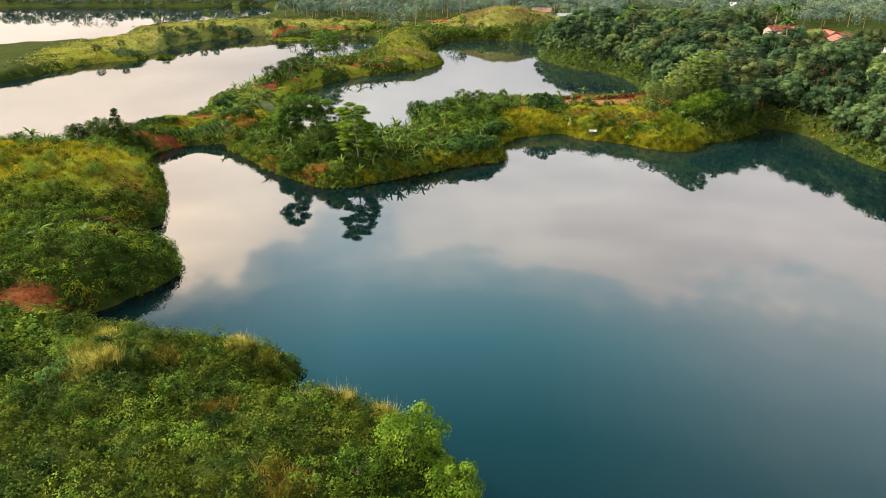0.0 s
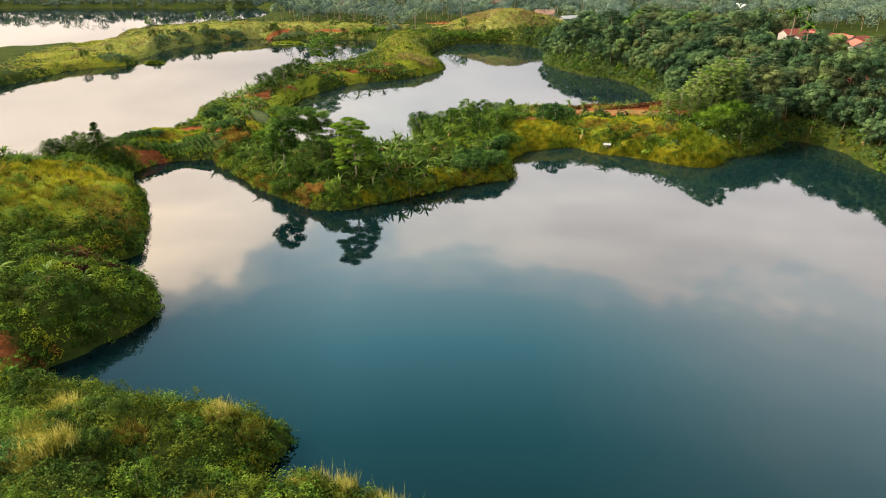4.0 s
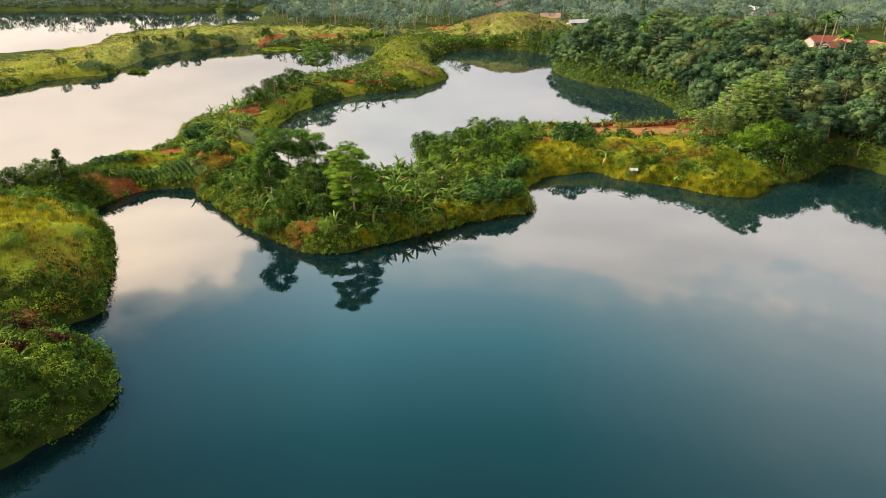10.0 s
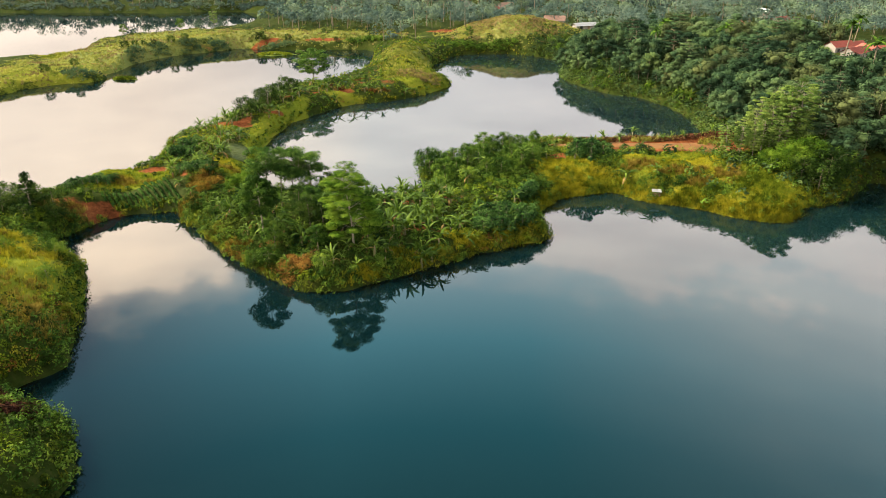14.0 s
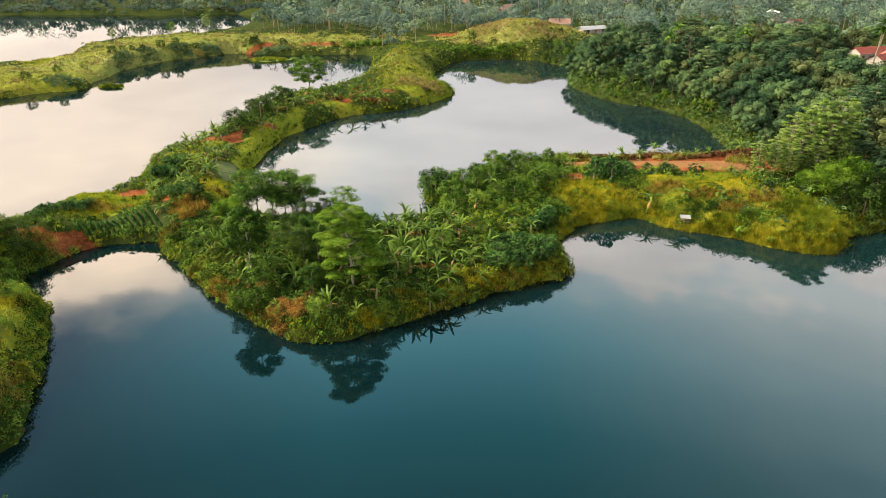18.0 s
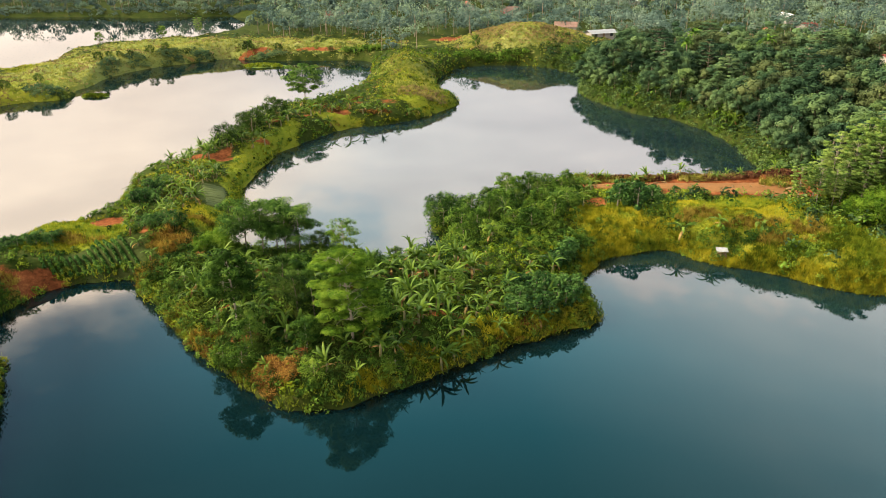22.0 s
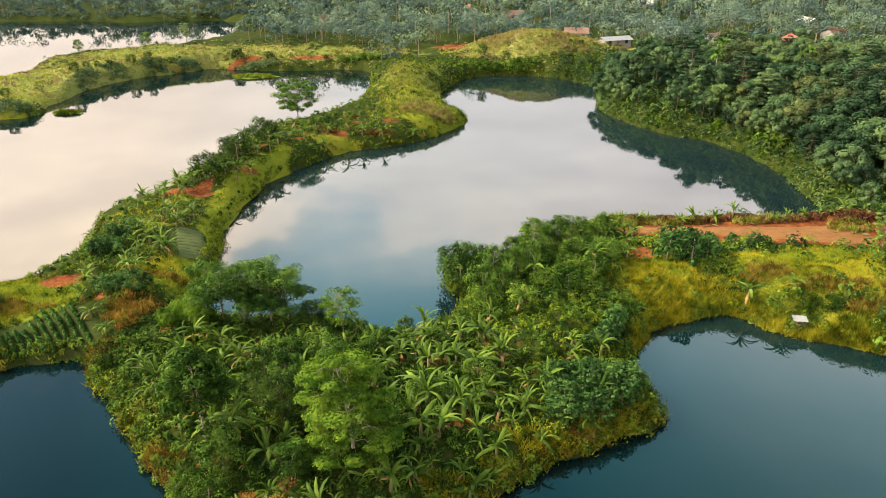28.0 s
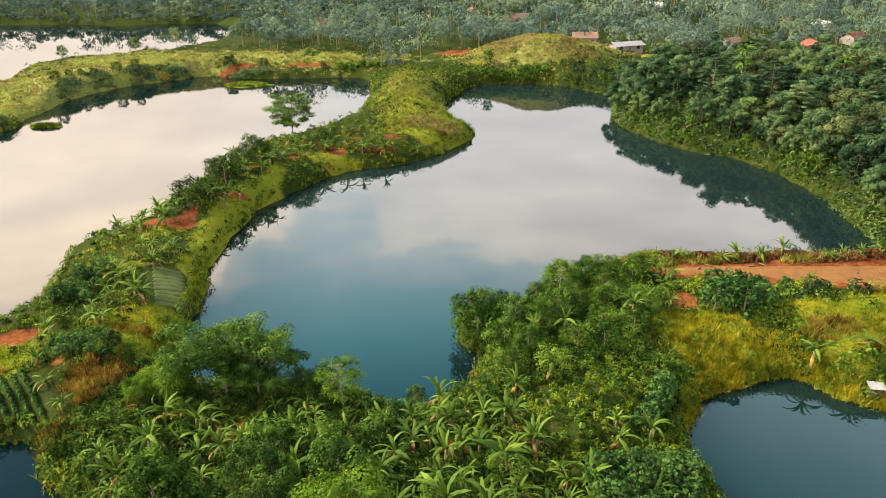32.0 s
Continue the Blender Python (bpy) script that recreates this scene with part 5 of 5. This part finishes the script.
for x, y, h in ((36, 262, 6), (38, 256, 6.5), (41, 268, 6), (37.5, 249, 4.5), (40, 243, 4), (44, 262, 8), (46, 250, 7), (50, 258, 8), (43, 275, 6), (48, 240, 6), (54, 235, 7), (60, 226, 7),
                (60, 215, 6), (61, 205, 6), (60, 195, 5.5), (59, 187, 5), (57, 180, 4.5), (64, 190, 7), (66, 200, 7), (65, 181, 7), (62, 174, 6), (57.5, 190, 5), (58, 199, 5.5), (58, 209, 5.5), (56, 215, 5), (55, 222, 5), (50, 229, 5.5), (46, 234, 5), (39.5, 260, 5.5), (41, 272, 5.5), (42, 280, 5), (56, 184, 4.5), (39, 252, 5)):
    grow("forest_dark", x, y, h, "dark trees on the lake's edge", int(rng.integers(2)))
for x, y, h in ((79.5, 150, 6.5), (81, 144, 7), (82.5, 137, 6), (82, 130, 7), (83.5, 123, 7.5), (85.5, 115, 7), (77, 157, 7), (71.5, 158.5, 6), (87, 107, 7), (66, 154.5, 6), (85, 150, 8), (88, 140, 8), (89, 128, 8), (80, 141, 4), (81, 133, 4.4), (82, 127, 4), (83, 119, 4.4), (84.5, 111, 4.6), (86, 104, 4.6), (79, 153, 4), (75, 157.5, 4), (88, 98, 6), (90, 90, 6.5), (92, 82, 6.5), (94, 74, 6)):
    grow("forest_dark", x, y, h, "dark trees over the eastern cove", int(rng.integers(2)))

# ---- crop rows, the small terraced field, the islet ----
def crop_mesh():
    """A rosette of broad leaves that arch outward."""
    n = 20
    a, lift = rng.uniform(0, 6.28, n), rng.uniform(0.15, 1.0, n)
    reach = 0.1 + 0.14 * (1 - lift)
    pts = np.stack([np.cos(a) * reach, np.sin(a) * reach, 0.14 + 0.42 * lift], 1)
    return quick_mesh("crop_plant", leaves(pts, np.stack([np.cos(a) * 0.8, np.sin(a) * 0.8, 0.5 + lift], 1), 0.34, 0.62, 0.3), 4, CROP)


CROP_MESH = [crop_mesh() for _ in range(3)]
CROP_FIELD = [(-52.4, 149.4), (-49.2, 149.2), (-45.4, 145.6), (-43.6, 143.2), (-48.2, 143.4), (-53.6, 142.4), (-57.0, 142.0), (-57.4, 143.4), (-52.8, 145.8)]


def inside(x, y, poly):
    got = False
    for (ax, ay), (bx, by) in zip(poly, poly[1:] + poly[:1]):
        if (ay > y) != (by > y) and x < ax + (y - ay) / (by - ay) * (bx - ax):
            got = not got
    return got


for r in range(-11, 12):
    for k in range(-16, 17):
        along, across = k * 0.36 + rng.normal(0, 0.04), r * 0.8 + rng.normal(0, 0.03)
        x, y = -49.6 + along * 0.645 + across * 0.764, 145.8 - along * 0.764 + across * 0.645
        if inside(x, y, CROP_FIELD) and on_grid(GD, np.array([x]), np.array([y]))[0] > 0.5:
            ob = tagged(new("crop_plant", CROP_MESH[k % 3]), "dark green broad-leaved crop plant in a planted row", "crop plant", "crop plants by the cove")
            ob.matrix_basis = Matrix.Translation((x, y, gz(x, y) - 0.05)) @ Matrix.Rotation(rng.uniform(0, 6.28), 4, "Z") @ Matrix.Scale(rng.uniform(0.85, 1.15), 4)
BED = plain("field_bed", (0.042, 0.056, 0.016), (0.062, 0.076, 0.022), 1.5, 0.95, 0.5)
for r in range(10):
    q = r / 9
    x0, x1 = -41.9 - 3.0 * q, -38.6 - 2.7 * q
    bm = bmesh.new()
    n = 10
    rings = []
    for i in range(n + 1):
        x = x0 + (x1 - x0) * i / n
        y = 164.0 + 8.2 * q + 0.9 * (i / n) * (1 - q) + 0.06 * math.sin(i * 1.3 + r)
        z = gz(x, y) + 0.02
        w = 0.45 + 0.02 * math.sin(i * 2.1 + r)
        rings.append([bm.verts.new((x, y + dy, z + dz)) for dy, dz in ((-w, -0.03), (-w * 0.5, 0.035), (w * 0.5, 0.035), (w, -0.03))])
    for a, b in zip(rings, rings[1:]):
        for i in range(3):
            bm.faces.new((a[i], a[i + 1], b[i + 1], b[i]))
    bm.faces.new(rings[0])
    bm.faces.new(rings[-1])
    tagged(new("garden_bed", to_mesh("garden_bed", bm, BED)), "low raised bed of pale young crops", "garden bed", "beds of the small field")


def islet(x, y, rx, ry, h, label):
    a = np.linspace(0, 2 * np.pi, 41)
    r = np.linspace(0, 1.15, 9)
    rr, aa = np.meshgrid(r, a)
    wob = 1 + 0.18 * np.sin(aa * 3 + x) + 0.1 * np.sin(aa * 7)
    mx, my = x + rr * rx * wob * np.cos(aa), y + rr * ry * wob * np.sin(aa)
    ob = tagged(new("islet", grid_mesh("islet", mx, my, h * (1 - rr ** 2), GREEN_TURF)), label, "islet")
    n = 160
    q, b = np.sqrt(rng.random(n)), rng.uniform(0, 6.28, n)
    px, py = x + q * rx * np.cos(b), y + q * ry * np.sin(b)
    part("grass_cover", quick_mesh("grass_cover", blades(np.stack([px, py, h * (1 - q * q) - 0.02], -1), 8, 0.7, 0.25), 3, GREEN_GRASS), ob)


GREEN_TURF = plain("green_turf", (0.06, 0.1, 0.015), (0.16, 0.2, 0.03), 0.8, 0.95, 0.6)
islet(-62, 299.5, 6.5, 2.6, 0.6, "small grassy islet in the western lake")
islet(-98, 255, 3.5, 1.4, 0.35, "tiny grass bar off the western shore")


# ---- buildings ----
def box_mesh(name, lo, hi, material, bevel=0.02):
    bm = bmesh.new()
    bmesh.ops.create_cube(bm, size=1)
    for v in bm.verts:
        v.co = Vector([lo[i] + (v.co[i] + 0.5) * (hi[i] - lo[i]) for i in range(3)])
    if bevel:
        bmesh.ops.bevel(bm, geom=bm.edges[:], offset=bevel, segments=1, affect="EDGES")
    me = bpy.data.meshes.new(name)
    bm.to_mesh(me)
    bm.free()
    me.materials.append(material)
    return me


def roof_slope(name, w, d, eave, ridge, over, side, material):
    """One tiled slope, with courses of overlapping tiles."""
    bm = bmesh.new()
    n, x, line = 9, w / 2 + over, []
    for i in range(n):
        y0, y1 = [side * (d / 2 + over) * (1 - q) for q in (i / n, (i + 1) / n)]
        z0, z1 = [eave + (ridge - eave) * q for q in (i / n, (i + 1) / n)]
        line += [(y0, z0 + 0.1), (y1, z1 + 0.04)]
    rows = [[bm.verts.new((px, y, z)) for y, z in line] for px in (-x, x)]
    for i in range(len(line) - 1):
        bm.faces.new((rows[0][i], rows[1][i], rows[1][i + 1], rows[0][i + 1]))
    return to_mesh(name, bm, material)


def make_house(w, d, roof_mat, label, eave=2.8, rise=2.0):
    top = tagged(new("house"), label, "house")
    part("wall", box_mesh("wall", (-w / 2, -d / 2, -0.5), (w / 2, d / 2, eave), PLASTER), top)
    for side in (-1, 1):
        part("roof_slope", roof_slope("roof_slope", w, d, eave - 0.1, eave + rise, 0.6, side, roof_mat), top)
        bm = bmesh.new()
        x = side * w / 2
        q = [bm.verts.new(p) for p in ((x, -d / 2, eave), (x, d / 2, eave), (x, 0, eave + rise * 0.93), (x - side * 0.15, -d / 2, eave), (x - side * 0.15, d / 2, eave), (x - side * 0.15, 0, eave + rise * 0.93))]
        bm.faces.new(q[:3])
        bm.faces.new(q[3:])
        part("gable", to_mesh("gable", bm, PLASTER), top)
    part("ridge_cap", box_mesh("ridge_cap", (-w / 2 - 0.6, -0.15, eave + rise - 0.02), (w / 2 + 0.6, 0.15, eave + rise + 0.14), roof_mat), top)
    part("door", box_mesh("door", (-0.45, -d / 2 - 0.04, -0.1), (0.45, -d / 2 + 0.05, 2.05), TIMBER), top)
    for x in (-w * 0.32, w * 0.32):
        win = part("window", box_mesh("window", (x - 0.6, -d / 2 - 0.03, 0.9), (x + 0.6, -d / 2 + 0.05, 2.0), GLASS), top)
        part("window_frame", box_mesh("window_frame", (x - 0.68, -d / 2 - 0.05, 0.82), (x + 0.68, -d / 2 - 0.001, 0.9), PLASTER), win)
    return top


GREY_TILE = plain("weathered_roof_tile", (0.2, 0.12, 0.09), (0.36, 0.24, 0.19), 1.2, 0.85, 0.4)
ROOFS = {"red": (TILE, "small house with pale walls and a red tiled roof"), "brown": (GREY_TILE, "small house with pale walls and a weathered brown roof"), "white": (TIN, "low house with a pale metal roof")}
for i, (x, y) in enumerate(HOUSES + VILLAGE):
    kind = "brown" if i in (10, 12, 13) else "white" if i in (14, 16, 17, 7) else "red"
    w = (10, 8.5, 9, 11)[i % 4]
    m, label = ROOFS[kind]
    turn = (0.25, 1.7, -0.2, 0.5, 1.35)[i % 5]
    plant(("house", kind, i % 4), lambda: make_house(w, 6.5, m, label), x, y, 0.64 if i < 8 or i >= len(HOUSES) else 0.8, turn, 0.0, "village houses")
long_roof = make_house(10, 4.5, TIN, "long low shed with a white metal roof", 2.1, 0.8)
long_roof.matrix_basis = pose(55, 327, gz(55, 327), 0, 0, 18)


def make_hut():
    top = tagged(new("fishing_hut"), "small lakeside shelter with a white sheet roof", "hut")
    for x in (-1.0, 1.0):
        for y in (-0.7, 0.7):
            bm = bmesh.new()
            tube(bm, [(x, y, -1.4), (x, y, 0.7), (x, y, 1.62 + 0.1 * y)], [0.05, 0.05, 0.045], 6)
            part("post", to_mesh("post", bm, TIMBER), top)
    part("platform", box_mesh("platform", (-1.1, -0.8, 0.25), (1.1, 0.8, 0.33), TIMBER), top)
    part("bench", box_mesh("bench", (-0.9, 0.35, 0.334), (0.9, 0.7, 0.7), TIMBER), top)
    bm = bmesh.new()
    n = 10
    rows = [[bm.verts.new((-1.35 + 2.7 * i / n, y, 1.68 + 0.16 * y + 0.05 * math.sin(i * 1.9) + 0.09 * (y < 0) + e)) for i in range(n + 1)] for y in (-1.05, 0.0, 1.05) for e in (0.0,)]
    for a, b in zip(rows, rows[1:]):
        for i in range(n):
            bm.faces.new((a[i], a[i + 1], b[i + 1], b[i]))
    bmesh.ops.solidify(bm, geom=bm.faces[:], thickness=0.03)
    part("roof", to_mesh("roof", bm, TIN), top, "white sheet roof")
    return top


hut = make_hut()
hut.matrix_basis = pose(31.4, 146.4, max(0.2, gz(31.4, 146.4)) + 0.45, 0, 0, -12) @ Matrix.Scale(0.56, 4)


# ---- coconut palms ----
FROND = banana_leaf(3.2, 0.75, 0.7, 2.0, WOOD_LEAF)


def make_palm():
    top = tagged(new("coconut_palm"), "coconut palm with a bare trunk and drooping fronds", "palm tree")
    bm = bmesh.new()
    tube(bm, [(0, 0, -0.3), (0.2, 0, 3), (0.5, 0.1, 6), (0.6, 0.2, 9)], [0.2, 0.15, 0.13, 0.11], 7)
    part("trunk", to_mesh("trunk", bm, BARK), top)
    for i in range(16):
        f = part("frond", FROND, top)
        f.matrix_basis = Matrix.Translation((0.6, 0.2, 9)) @ Matrix.Rotation(i * 2.4, 4, "Z") @ Matrix.Rotation(rng.uniform(-0.7, 0.5), 4, "Y")
    return top


for x, y, s in ((89, 190, 1.1), (60, 249, 0.9), (74, 235, 1.0), (96, 215, 1.1), (112, 240, 1.0), (66, 262, 0.9)):
    plant(("palm", 0), make_palm, x, y, s, group="coconut palms in the wood")


for x, y, h in ((-31.4, 49.6, 1.9), (-32.6, 48.6, 1.8), (-30.2, 50.2, 1.6), (-31.8, 51, 1.5)):
    grow("cassava", x, y, h, "cassava shrubs on the foreland")
grow("bright_bush", -2.5, 41.2, 3.6)
grow("bright_bush", 0.2, 38.5, 3.0)
for x, y, h in ((-6, 38, 3.2), (-22, 48, 2.6), (-34, 55, 2.8), (-38, 48, 2.6), (-28, 44, 2.4), (-44, 56, 2.6)):
    grow("ball", x, y, h * 0.8, "bushes on the foreland")

rust_zone("golden_scrub", [(-22, 59.5, 6, 1.4), (-15, 56.5, 2.5, 1.6), (-9, 52, 3, 1.4), (-3.5, 47, 1.5, 2)], 90, 34, 0.22, GOLD_SCRUB, "yellowish low scrub along the foreland's edge", (0.3, 0.6))
rust_zone("dry_scrub", [(-25, 53.5, 1.4, 1.0), (-11, 36.5, 2.2, 1.6), (-30, 50, 1.6, 1.2), (-18, 46, 1.4, 1.0)], 40, 20, 0.3, DRY_GRASS, "brown dry tufts among the foreland shrubs", (0.4, 0.8), 0.07)
for x, y, h in ((-27.5, 55.5, 2.4), (-29.5, 53, 2.0), (-26, 51, 1.8), (-33, 46, 2.0), (-17, 43, 1.8), (-40, 52, 2.2)):
    grow("darkball", x, y, h, "dark shrubs on the foreland")

rust_zone("shore_scrub", [(-150, 455, 50, 6), (-230, 460, 40, 6), (-100, 455, 14, 8)], 160, 16, 0.9, HAZE_LEAF, "low scrub round the far lake, greyed as by haze", (0.8, 2.0))


# ---- the earth track ----
TRACK = plain("tan_earth", (0.1, 0.043, 0.012), (0.19, 0.088, 0.028), 0.7, 0.95, 0.6)
pts = [Vector((*p, 0)) for p in ROAD]
cen = [pts[i].lerp(pts[i + 1], k / 12) for i in range(len(pts) - 1) for k in range(12)] + [pts[-1]]
tx, ty, tz = np.zeros((len(cen), 9)), np.zeros((len(cen), 9)), np.zeros((len(cen), 9))
for i, c in enumerate(cen):
    d = (cen[min(i + 1, len(cen) - 1)] - cen[max(i - 1, 0)]).normalized()
    for k in range(9):
        o = (k - 4) / 4 * (float(road_width(c.x)) + 0.3 * noise.noise((c.x * 0.6, k // 5 * 7.0, 3.0)))
        tx[i, k], ty[i, k] = c.x - d.y * o, c.y + d.x * o
        rut = -0.05 * math.exp(-((abs(o) - 0.75) / 0.22) ** 2)
        tz[i, k] = gz(tx[i, k], ty[i, k]) + (0.1 if 0 < k < 8 else -0.15) + rut
tagged(new("dirt_track", grid_mesh("dirt_track", tx, ty, tz, TRACK)), "tan bare-earth track with wheel ruts along the bank", "track", kind="structure")


# ---- cut banana stalks strewn on the bare earth ----
STALK = plain("dry_stalk", (0.11, 0.07, 0.03), (0.2, 0.14, 0.07), 3.0, 0.9, 0.4)
for i in range(16):
    x, y = (rng.uniform(39, 49), rng.uniform(162.2, 168.5)) if i < 11 else (rng.uniform(22, 38), rng.uniform(169.0, 170.2))
    bm = bmesh.new()
    n = rng.uniform(0.25, 0.6)
    tube(bm, [(-n, 0, 0.0), (0, 0.06 * n, 0.05), (n, 0, 0.02)], [0.07, 0.09, 0.05], 7)
    ob = tagged(new("banana_stalk", to_mesh("banana_stalk", bm, STALK)), "brown dry banana stalk lying on bare earth", "stalk", "cut stalks by the track")
    ob.matrix_basis = Matrix.Translation((x, y, gz(x, y) + 0.16)) @ Matrix.Rotation(rng.uniform(0, 6.28), 4, "Z")
